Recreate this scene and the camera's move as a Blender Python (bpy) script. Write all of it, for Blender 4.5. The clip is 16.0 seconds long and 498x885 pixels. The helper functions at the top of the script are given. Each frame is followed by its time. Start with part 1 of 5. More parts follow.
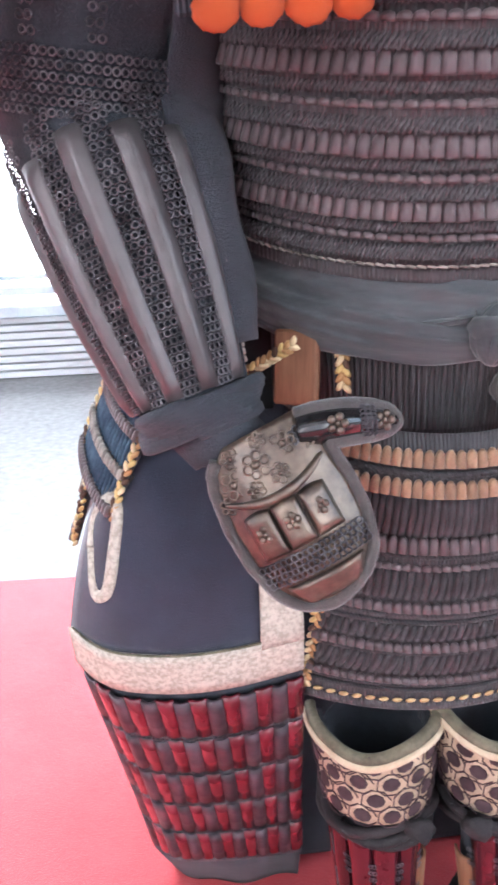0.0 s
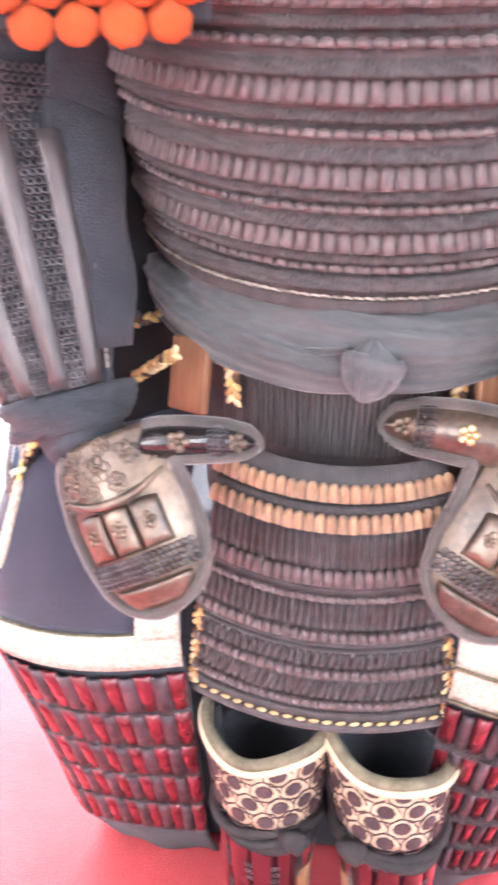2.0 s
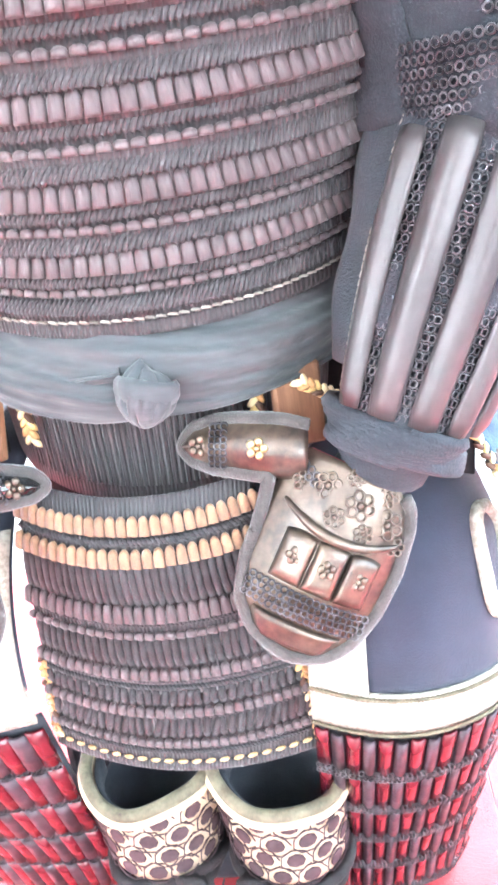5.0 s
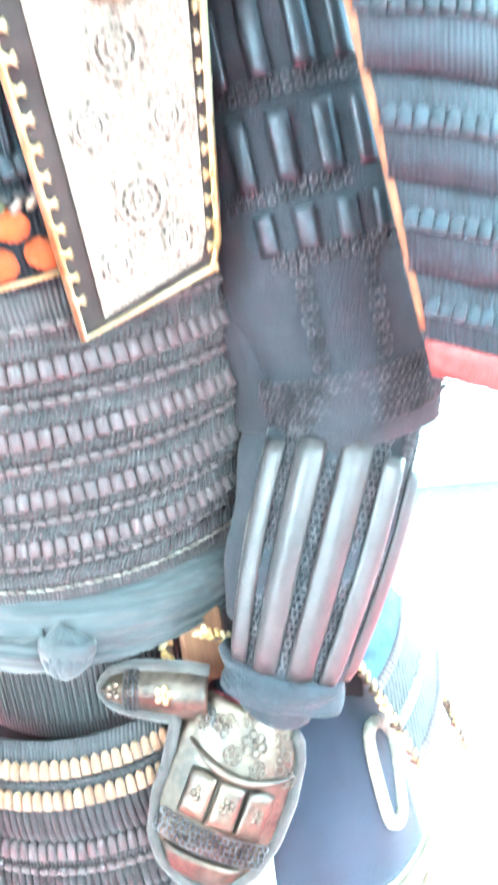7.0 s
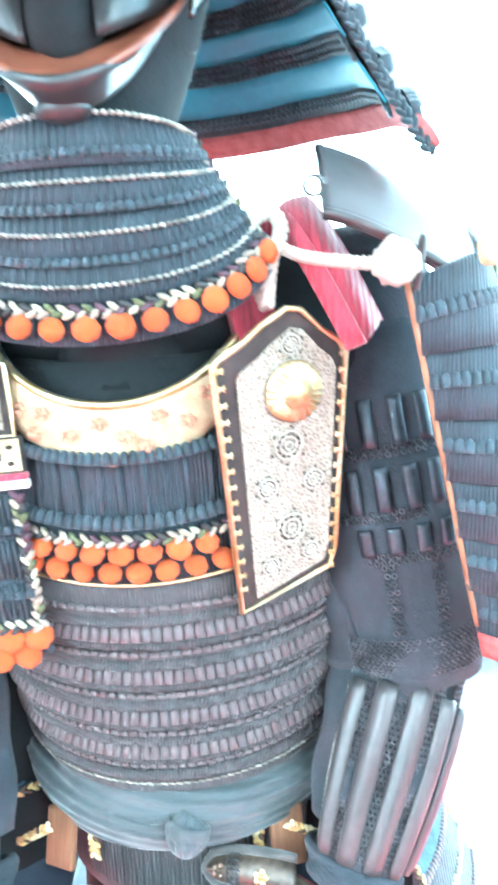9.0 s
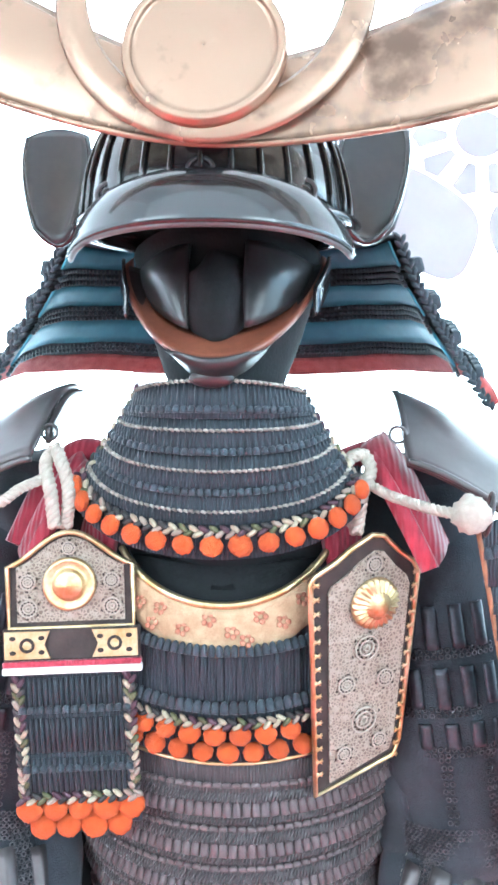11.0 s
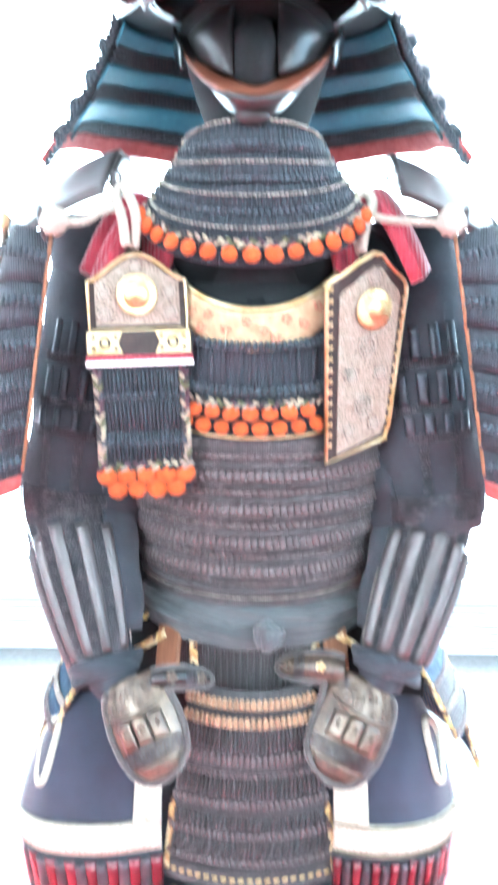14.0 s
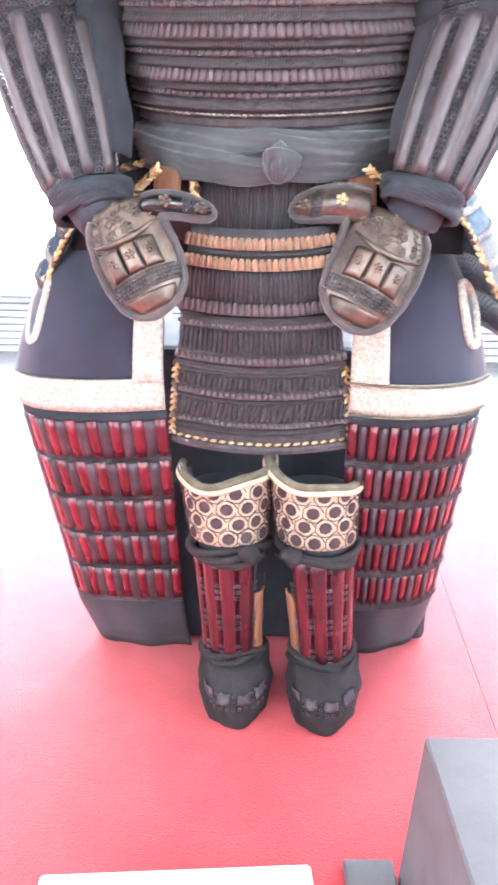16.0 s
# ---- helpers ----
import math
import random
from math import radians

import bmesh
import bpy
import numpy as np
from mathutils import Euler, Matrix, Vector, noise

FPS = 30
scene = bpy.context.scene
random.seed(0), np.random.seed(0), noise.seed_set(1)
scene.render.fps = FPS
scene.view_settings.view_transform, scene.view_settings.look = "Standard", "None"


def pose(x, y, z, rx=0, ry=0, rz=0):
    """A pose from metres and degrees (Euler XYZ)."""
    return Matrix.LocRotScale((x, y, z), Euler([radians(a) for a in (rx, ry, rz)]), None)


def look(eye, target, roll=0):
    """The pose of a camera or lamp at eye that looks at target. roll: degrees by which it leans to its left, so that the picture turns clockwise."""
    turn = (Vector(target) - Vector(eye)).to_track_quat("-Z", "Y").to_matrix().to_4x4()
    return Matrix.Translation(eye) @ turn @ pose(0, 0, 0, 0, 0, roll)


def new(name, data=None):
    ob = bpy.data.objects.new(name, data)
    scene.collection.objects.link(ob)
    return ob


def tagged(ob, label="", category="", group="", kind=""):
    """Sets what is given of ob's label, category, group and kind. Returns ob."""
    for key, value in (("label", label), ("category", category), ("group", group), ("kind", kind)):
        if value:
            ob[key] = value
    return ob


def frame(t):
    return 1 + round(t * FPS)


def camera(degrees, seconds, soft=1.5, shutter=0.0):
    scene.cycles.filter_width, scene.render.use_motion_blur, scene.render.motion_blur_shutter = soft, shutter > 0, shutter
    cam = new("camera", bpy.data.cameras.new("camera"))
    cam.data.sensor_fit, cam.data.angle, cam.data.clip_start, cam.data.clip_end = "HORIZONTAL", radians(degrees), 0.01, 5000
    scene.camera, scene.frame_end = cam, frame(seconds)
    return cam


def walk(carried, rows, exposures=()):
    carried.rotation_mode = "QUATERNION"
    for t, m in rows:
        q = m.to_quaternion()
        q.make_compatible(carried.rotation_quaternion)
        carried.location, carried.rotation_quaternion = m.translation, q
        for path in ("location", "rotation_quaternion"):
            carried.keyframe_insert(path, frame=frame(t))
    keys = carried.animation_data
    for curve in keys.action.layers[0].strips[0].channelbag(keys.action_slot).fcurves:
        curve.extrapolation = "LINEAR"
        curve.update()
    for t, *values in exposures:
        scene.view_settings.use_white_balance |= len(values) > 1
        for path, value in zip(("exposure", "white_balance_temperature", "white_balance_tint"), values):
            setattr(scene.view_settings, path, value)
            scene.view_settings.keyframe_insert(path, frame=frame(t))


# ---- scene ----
FRONT_POWER, SIDE_POWER, OUT_STRENGTH, SUN_STRENGTH = 96.0, 38.0, 8.0, 5.0
cam = camera(37.1, 16.0, soft=2.8, shutter=0.7)
EXPOSURES = [
    (0.0, 0.33, 5700, 11), (1.0, 1.35, 5700, 11), (1.5, 1.5, 5800, 13), (2.0, 1.3, 6200, 18), (3.0, 1.8, 5700, 8), (5.5, 2.0, 5400, -2), (6.5, 2.3, 4900, -17),
    (7.5, 2.35, 4700, -25), (8.5, 1.95, 4600, -23), (9.5, 1.95, 4700, -19), (10.0, 1.85, 4850, -16), (12.5, -0.2, 5250, 2), (13.0, 0.5, 5200, -4),
    (14.0, 1.5, 5150, -6), (15.0, 1.5, 5700, 8), (16.0, 1.1, 5700, 10),
]
METRES, EYE, TILT, LEAN, TURN = 1.6, 0.80, -20.0, 2.8, -1.5
OFFX, OFFY = -0.15, -0.48
ROWS = [
    (0.0, 0.0, 0.0, 0.0, 0.0, 0.0, -0.0),
    (0.5, 0.0042, -0.0085, 0.0119, -1.0, -0.61, -0.11),
    (1.0, 0.0128, -0.0272, 0.0321, 1.21, -0.99, -1.7),
    (1.5, 0.0588, -0.0157, 0.0357, 5.98, -2.45, -4.97),
    (2.0, 0.1038, 0.0074, 0.028, 9.29, -3.57, -7.68),
    (2.5, 0.1356, 0.0127, 0.0319, 9.41, -4.05, -8.08),
    (3.0, 0.1544, 0.011, 0.0329, 8.25, -5.01, -7.03),
    (5.5, 0.1768, 0.0372, 0.038, 7.68, -0.77, 0.9),
    (6.0, 0.1818, 0.0315, 0.0501, 7.57, 1.35, 1.68),
    (6.5, 0.2013, 0.0201, 0.064, 6.31, 4.68, 1.94),
    (7.0, 0.208, -0.0176, 0.0845, 4.56, 8.31, 1.82),
    (7.5, 0.2045, -0.0521, 0.1003, 3.73, 11.84, 1.18),
    (8.0, 0.1954, -0.0935, 0.1155, 3.58, 15.03, 0.43),
    (8.5, 0.1859, -0.1306, 0.1189, 3.85, 17.26, -0.48),
    (9.0, 0.1702, -0.1496, 0.1178, 4.55, 18.85, -1.87),
    (9.5, 0.1545, -0.1744, 0.1257, 5.05, 21.18, -3.74),
    (10.0, 0.1397, -0.2079, 0.1377, 4.97, 24.34, -5.24),
    (12.5, 0.1266, -0.2793, 0.0953, 2.31, 30.06, -3.96),
    (13.0, 0.0892, -0.2977, 0.0398, 1.62, 27.82, -3.02),
    (13.5, 0.0798, -0.2872, 0.0097, 0.58, 25.36, -2.73),
    (14.0, 0.1085, -0.2816, -0.0297, 1.57, 21.71, -4.11),
    (14.5, 0.1278, -0.2736, -0.0755, 2.32, 16.07, -4.26),
    (15.0, 0.1266, -0.22, -0.1348, 2.61, 9.33, -3.33),
    (15.5, 0.1322, -0.175, -0.1695, 2.72, 4.62, -3.23),
    (16.0, 0.1399, -0.1623, -0.1605, 4.86, 2.88, -5.22),
]
walk(cam, [(t, pose(OFFX, OFFY, EYE, TILT, LEAN, TURN) @ pose(METRES * x, METRES * y, METRES * z, 90 + pitch, roll, yaw)) for t, x, y, z, yaw, pitch, roll in ROWS], EXPOSURES)

# ---- light ----
world = bpy.data.worlds.new("sky")
scene.world = world
world.use_nodes = True
_sky = world.node_tree.nodes.new("ShaderNodeTexSky")
_sky.sky_type, _sky.sun_disc = "NISHITA", False
_sky.sun_elevation, _sky.sun_rotation = radians(60), radians(13)
_bg = world.node_tree.nodes["Background"]
world.node_tree.links.new(_sky.outputs["Color"], _bg.inputs["Color"])
_bg.inputs["Strength"].default_value = 0.12


def fill_lamp(name, m, sx, sy, power, color):
    lamp = bpy.data.lights.new(name, "AREA")
    lamp.shape, lamp.size, lamp.size_y, lamp.energy, lamp.color = "RECTANGLE", sx, sy, power, color
    ob = new(name, lamp)
    ob.matrix_world = m
    return ob


# fill lamps added inside the room for unseen windows behind and beside the camera
for _x in (-2.3, 2.5):
    fill_lamp("window_light_front", look((_x, -3.3, 1.7), (0, 0, 0.8)), 2.2, 2.2, 0.5 * FRONT_POWER, (1.0, 0.96, 0.92))
fill_lamp("window_light_side", look((2.9, -0.6, 1.8), (0, 0, 0.8)), 2.6, 2.0, SIDE_POWER, (0.82, 0.93, 1.0))


# soft sun through the tall windows behind the armour
sun = bpy.data.lights.new("sun", "SUN")
sun.energy, sun.angle, sun.color = SUN_STRENGTH, radians(14), (1.0, 0.97, 0.93)
new("sun", sun).matrix_world = look((0.9, 4.0, 7.3), (0, 0, 0.2))


# ---- materials ----
def mat(name, color, rough=0.6, metal=0.0, second=None, scale=40.0, contrast=0.5, bump=0.0, bump_scale=300.0,
        island=0.0, coat=0.0, sheen=0.0, stretch=(1, 1, 1), wave=0.0, wave_scale=200.0, alpha_spec=0.5, bias=0.0):
    """A node material: two colours mixed by noise at two scales, fine relief, and variation per piece."""
    m = bpy.data.materials.new(name)
    m.use_nodes = True
    n, l = m.node_tree.nodes, m.node_tree.links
    b = n["Principled BSDF"]
    b.inputs["Roughness"].default_value, b.inputs["Metallic"].default_value = rough, metal
    b.inputs["Coat Weight"].default_value = coat
    b.inputs["Coat Roughness"].default_value = 0.08
    b.inputs["Sheen Weight"].default_value = sheen
    b.inputs["Specular IOR Level"].default_value = alpha_spec
    co = n.new("ShaderNodeTexCoord")
    mp = n.new("ShaderNodeMapping")
    mp.inputs["Scale"].default_value = stretch
    l.new(co.outputs["Object"], mp.inputs["Vector"])
    n1, n2 = n.new("ShaderNodeTexNoise"), n.new("ShaderNodeTexNoise")
    n1.inputs["Scale"].default_value, n1.inputs["Detail"].default_value = scale, 6.0
    n2.inputs["Scale"].default_value, n2.inputs["Detail"].default_value = scale * 6.3, 4.0
    for k in (n1, n2):
        l.new(mp.outputs["Vector"], k.inputs["Vector"])
    add = n.new("ShaderNodeMath")
    add.operation = "MULTIPLY_ADD"
    l.new(n2.outputs["Fac"], add.inputs[0])
    add.inputs[1].default_value = 0.45
    l.new(n1.outputs["Fac"], add.inputs[2])
    ramp = n.new("ShaderNodeMapRange")
    ramp.inputs["From Min"].default_value, ramp.inputs["From Max"].default_value = 0.72 + bias - 0.3 * (1 - contrast) - 0.05, 0.72 + bias + 0.3 * (1 - contrast) + 0.05
    l.new(add.outputs[0], ramp.inputs["Value"])
    mix = n.new("ShaderNodeMix")
    mix.data_type = "RGBA"
    second = second or tuple(c * 0.72 for c in color)
    mix.inputs["A"].default_value, mix.inputs["B"].default_value = (*color, 1), (*second, 1)
    l.new(ramp.outputs["Result"], mix.inputs["Factor"])
    out = mix.outputs["Result"]
    if island:
        g, info = n.new("ShaderNodeNewGeometry"), n.new("ShaderNodeObjectInfo")
        s = n.new("ShaderNodeMath")
        s.operation = "ADD"
        l.new(g.outputs["Random Per Island"], s.inputs[0])
        l.new(info.outputs["Random"], s.inputs[1])
        f = n.new("ShaderNodeMath")
        f.operation = "FRACT"
        l.new(s.outputs[0], f.inputs[0])
        v = n.new("ShaderNodeMapRange")
        v.inputs["To Min"].default_value, v.inputs["To Max"].default_value = 1 - island, 1 + island
        l.new(f.outputs[0], v.inputs["Value"])
        h = n.new("ShaderNodeHueSaturation")
        l.new(v.outputs["Result"], h.inputs["Value"])
        l.new(out, h.inputs["Color"])
        out = h.outputs["Color"]
    l.new(out, b.inputs["Base Color"])
    rr = n.new("ShaderNodeMapRange")
    rr.inputs["To Min"].default_value, rr.inputs["To Max"].default_value = max(0.02, rough - 0.12 * rough), min(1.0, rough + 0.25 * rough)
    l.new(n1.outputs["Fac"], rr.inputs["Value"])
    l.new(rr.outputs["Result"], b.inputs["Roughness"])
    if bump or wave:
        bp = n.new("ShaderNodeBump")
        bp.inputs["Strength"].default_value, bp.inputs["Distance"].default_value = max(bump, wave), 0.002
        if wave:
            w = n.new("ShaderNodeTexWave")
            w.inputs["Scale"].default_value, w.inputs["Distortion"].default_value = wave_scale, 2.5
            w.inputs["Detail"].default_value = 3.0
            l.new(mp.outputs["Vector"], w.inputs["Vector"])
            l.new(w.outputs["Fac"], bp.inputs["Height"])
        else:
            n3 = n.new("ShaderNodeTexNoise")
            n3.inputs["Scale"].default_value, n3.inputs["Detail"].default_value = bump_scale, 5.0
            l.new(mp.outputs["Vector"], n3.inputs["Vector"])
            l.new(n3.outputs["Fac"], bp.inputs["Height"])
        l.new(bp.outputs["Normal"], b.inputs["Normal"])
    return m


def braid_mat(name, colors, rough=0.55):
    """Braided silk: every strand takes one of the given colours."""
    m = mat(name, colors[0], rough, bump=0.4, bump_scale=900.0)
    n, l = m.node_tree.nodes, m.node_tree.links
    g = n.new("ShaderNodeNewGeometry")
    r = n.new("ShaderNodeValToRGB")
    r.color_ramp.interpolation = "CONSTANT"
    for i, c in enumerate(colors):
        e = r.color_ramp.elements[i] if i < 2 else r.color_ramp.elements.new(i / len(colors))
        e.position, e.color = i / len(colors), (*c, 1)
    l.new(g.outputs["Random Per Island"], r.inputs["Fac"])
    l.new(r.outputs["Color"], n["Principled BSDF"].inputs["Base Color"])
    return m


def glow(name, color, strength):
    m = bpy.data.materials.new(name)
    m.use_nodes = True
    n, l = m.node_tree.nodes, m.node_tree.links
    n.remove(n["Principled BSDF"])
    e = n.new("ShaderNodeEmission")
    e.inputs["Color"].default_value, e.inputs["Strength"].default_value = (*color, 1), strength
    l.new(e.outputs[0], n["Material Output"].inputs["Surface"])
    return m


M_LACE = mat("plum_silk_lacing", (0.122, 0.094, 0.093), 0.45, second=(0.08, 0.057, 0.06), scale=60, island=0.1, bump=0.25, bump_scale=900, stretch=(1, 1, 0.2), sheen=0.2)
M_GATHERED = mat("dark_gathered_cord", (0.046, 0.041, 0.044), 0.7, second=(0.028, 0.025, 0.027), scale=90, island=0.2, bump=0.4, bump_scale=1200, sheen=0.1)
M_LACE_TAN = mat("tan_silk_lacing", (0.42, 0.25, 0.13), 0.5, second=(0.25, 0.14, 0.08), scale=60, island=0.2, bump=0.5, bump_scale=1400, sheen=0.3)
M_LACE_NAVY = mat("navy_silk_lacing", (0.034, 0.05, 0.065), 0.5, second=(0.018, 0.027, 0.037), scale=60, island=0.25, bump=0.5, bump_scale=1400, sheen=0.2)
M_LACE_SILVER = mat("grey_silk_cord", (0.34, 0.31, 0.27), 0.45, second=(0.2, 0.18, 0.15), scale=90, island=0.4, bump=0.4, bump_scale=1500)
M_PLATE = mat("dark_lacing_ground", (0.072, 0.063, 0.065), 0.6, second=(0.045, 0.04, 0.042), scale=90, contrast=0.5, wave=0.45, wave_scale=110, stretch=(1, 1, 0.12), sheen=0.15)
M_PLATE_NAVY = mat("navy_lacing_ground", (0.026, 0.035, 0.047), 0.6, second=(0.015, 0.02, 0.028), scale=90, contrast=0.5, wave=0.5, wave_scale=110, stretch=(1, 1, 0.12), sheen=0.1)
M_SASH = mat("grey_crepe_cloth", (0.085, 0.09, 0.095), 0.85, second=(0.05, 0.055, 0.06), scale=25, wave=0.5, wave_scale=60, stretch=(0.15, 1, 1.6), sheen=0.3)
M_CLOTH = mat("black_hemp_cloth", (0.042, 0.047, 0.058), 0.9, second=(0.026, 0.03, 0.038), scale=18, bump=0.6, bump_scale=700, sheen=0.08)
M_BLACK = mat("black_lining_cloth", (0.012, 0.013, 0.015), 0.95, second=(0.007, 0.008, 0.009), scale=20, bump=0.3)
M_SHOE = mat("dark_brown_cotton", (0.036, 0.03, 0.031), 0.9, second=(0.02, 0.017, 0.018), scale=40, bump=0.7, bump_scale=500)
M_NAVY = mat("navy_cotton_cloth", (0.03, 0.034, 0.06), 0.85, second=(0.02, 0.02, 0.034), scale=8, contrast=0.3, bump=0.4, bump_scale=900, sheen=0.3)
M_BLUE = mat("faded_blue_brocade", (0.07, 0.12, 0.17), 0.75, second=(0.03, 0.05, 0.09), scale=70, bump=0.5, bump_scale=600)
# the teal is sky light on the neck guard's inside, put into the colour
M_TEAL = mat("sky_lit_teal_lining", (0.07, 0.24, 0.32), 0.5, second=(0.05, 0.17, 0.24), scale=18, bump=0.1, bump_scale=90)
M_SATIN = mat("satin_black_lacquer", (0.016, 0.016, 0.018), 0.34, second=(0.03, 0.027, 0.027), scale=22, coat=0.2, bump=0.06, bump_scale=80)
M_IRON = mat("dark_iron_plate", (0.075, 0.08, 0.095), 0.36, metal=0.55, second=(0.04, 0.042, 0.05), scale=30, island=0.25, bump=0.1)
M_SHIN = mat("dark_red_lacquer", (0.095, 0.010, 0.017), 0.16, second=(0.05, 0.009, 0.013), scale=24, contrast=0.5, island=0.35, coat=0.6, bump=0.08, bump_scale=120)
M_CREAM = mat("cream_brocade_band", (0.60, 0.55, 0.46), 0.8, second=(0.40, 0.35, 0.28), scale=260, contrast=0.8, bump=0.7, bump_scale=800)
M_TRIM = mat("olive_leather_trim", (0.2, 0.17, 0.11), 0.7, second=(0.1, 0.085, 0.055), scale=60, bump=0.3)
M_LEATHER = mat("cream_printed_leather", (0.62, 0.51, 0.36), 0.7, second=(0.5, 0.38, 0.25), scale=60, bump=0.3, bump_scale=400)
M_PRINTED = mat("yellowed_printed_leather", (0.47, 0.36, 0.22), 0.7, second=(0.36, 0.25, 0.14), scale=110, contrast=0.6, bump=0.3, bump_scale=400)
M_FLOWER = mat("red_flower_print", (0.38, 0.13, 0.08), 0.8, second=(0.45, 0.24, 0.15), scale=200)
M_LAMEL_RED = mat("red_lacquer_plate", (0.155, 0.012, 0.022), 0.2, second=(0.1, 0.009, 0.015), scale=30, contrast=0.3, island=0.18, coat=0.5, bump=0.12, bump_scale=160)
M_LACQUER = mat("black_lacquer", (0.012, 0.012, 0.014), 0.12, second=(0.02, 0.018, 0.018), scale=15, coat=0.8, bump=0.03, bump_scale=60)
M_LACQUER_RED = mat("brown_red_lacquer", (0.22, 0.075, 0.04), 0.3, second=(0.13, 0.04, 0.025), scale=25, coat=0.4)
M_LACQUER_DULL = mat("worn_bronze_lacquer", (0.19, 0.14, 0.1), 0.33, second=(0.075, 0.058, 0.05), scale=34, contrast=0.55, metal=0.65, coat=0.4, bump=0.12, bump_scale=140, island=0.1)
M_RIM = mat("grey_suede_edging", (0.085, 0.073, 0.067), 0.92, second=(0.055, 0.047, 0.045), scale=70, bump=0.5, bump_scale=700, sheen=0.4)
M_STEEL = mat("russet_iron", (0.105, 0.094, 0.095), 0.34, metal=0.3, second=(0.075, 0.065, 0.066), scale=18, contrast=0.3, bump=0.05, bump_scale=60, island=0.12)
M_MAIL = mat("black_iron_mail", (0.15, 0.14, 0.15), 0.4, metal=0.5, second=(0.05, 0.048, 0.054), scale=60, island=0.4)
M_GOLD = mat("gilt_copper", (0.72, 0.61, 0.40), 0.42, metal=1.0, second=(0.5, 0.35, 0.15), scale=45, contrast=0.5, bump=0.15, bump_scale=220)
M_CREST = mat("worn_gilt_crest", (0.34, 0.225, 0.155), 0.25, metal=0.6, second=(0.12, 0.075, 0.05), scale=13, contrast=0.84, bias=0.12)
M_ORANGE = mat("orange_silk_pompom", (0.84, 0.14, 0.008), 0.85, second=(0.66, 0.085, 0.005), scale=120, island=0.12, wave=0.7, wave_scale=220, sheen=0.08)
M_CORD = mat("white_silk_cord", (0.45, 0.40, 0.335), 0.8, second=(0.38, 0.33, 0.28), scale=200, bump=0.6, bump_scale=900)
M_RED_CLOTH = mat("crimson_silk", (0.42, 0.02, 0.05), 0.6, second=(0.25, 0.01, 0.03), scale=20, wave=0.4, wave_scale=60, sheen=0.4)
M_RED_HEM = mat("faded_red_hem", (0.4, 0.1, 0.09), 0.85, second=(0.28, 0.05, 0.05), scale=90, bump=0.6, bump_scale=700)
M_LACE_OPEN = mat("white_openwork_lace", (0.41, 0.355, 0.29), 0.8, second=(0.32, 0.27, 0.215), scale=120, contrast=0.6, bump=0.8, bump_scale=900)
_n, _l = M_LACE_OPEN.node_tree.nodes, M_LACE_OPEN.node_tree.links
_v = _n.new("ShaderNodeTexVoronoi")
_v.feature = "DISTANCE_TO_EDGE"
_v.inputs["Scale"].default_value = 330.0
_c = _n.new("ShaderNodeTexCoord")
_l.new(_c.outputs["Object"], _v.inputs["Vector"])
_r = _n.new("ShaderNodeMapRange")
_r.inputs["From Min"].default_value, _r.inputs["From Max"].default_value = 0.11, 0.2
_l.new(_v.outputs["Distance"], _r.inputs["Value"])
_m = _n.new("ShaderNodeMix")
_m.data_type = "RGBA"
_m.inputs["B"].default_value = (0.19, 0.15, 0.12, 1)
_b = _n["Principled BSDF"].inputs["Base Color"]
_l.new(_b.links[0].from_socket, _m.inputs["A"])
_l.new(_r.outputs["Result"], _m.inputs["Factor"])
_l.new(_m.outputs["Result"], _b)
M_DARK_GROUND = mat("dark_leather_ground", (0.05, 0.035, 0.03), 0.7, second=(0.025, 0.018, 0.016), scale=60)
M_BRAID = braid_mat("multicolour_braid", [(0.36, 0.31, 0.22), (0.1, 0.1, 0.045), (0.27, 0.21, 0.17), (0.07, 0.03, 0.045), (0.32, 0.25, 0.18), (0.04, 0.035, 0.035)])
M_BRAID_GOLD = braid_mat("gold_and_black_braid", [(0.6, 0.42, 0.16), (0.1, 0.05, 0.03), (0.66, 0.52, 0.3), (0.45, 0.25, 0.1)])
M_GOLDTHREAD = mat("gold_thread", (0.62, 0.47, 0.24), 0.4, metal=0.5, second=(0.4, 0.27, 0.12), scale=120, bump=0.4, bump_scale=1200)
M_FELT = mat("red_felt", (0.62, 0.055, 0.065), 0.95, second=(0.52, 0.04, 0.05), scale=12, contrast=0.4, bump=0.7, bump_scale=500, sheen=0.4)
M_TILE = mat("white_floor_tile", (0.82, 0.82, 0.81), 0.3, second=(0.7, 0.7, 0.69), scale=6, contrast=0.3, bump=0.05)
M_GROUT = mat("grey_grout", (0.3, 0.3, 0.3), 0.9)
M_WALL = mat("white_wall_paint", (0.8, 0.8, 0.8), 0.8, second=(0.76, 0.76, 0.77), scale=3, bump=0.1, bump_scale=200)
M_ALU = mat("pale_aluminium", (0.6, 0.68, 0.72), 0.4, metal=0.5, scale=8)
M_BOARD = mat("white_card_board", (0.78, 0.76, 0.74), 0.7, second=(0.74, 0.72, 0.7), scale=20)
M_GREYBOARD = mat("grey_stand_paint_vent_shade", (0.14, 0.128, 0.135), 0.6, second=(0.115, 0.108, 0.112), scale=25, contrast=0.2, bump=0.1)
M_WOOD = mat("brown_wood", (0.3, 0.14, 0.07), 0.55, second=(0.2, 0.09, 0.045), scale=30, stretch=(6, 6, 0.6), bump=0.2)
M_PALEWOOD = mat("pale_wood", (0.7, 0.52, 0.3), 0.55, second=(0.58, 0.4, 0.22), scale=30, stretch=(6, 1, 6))
M_OUT = glow("bright_daylight", (1.0, 0.99, 0.98), OUT_STRENGTH)
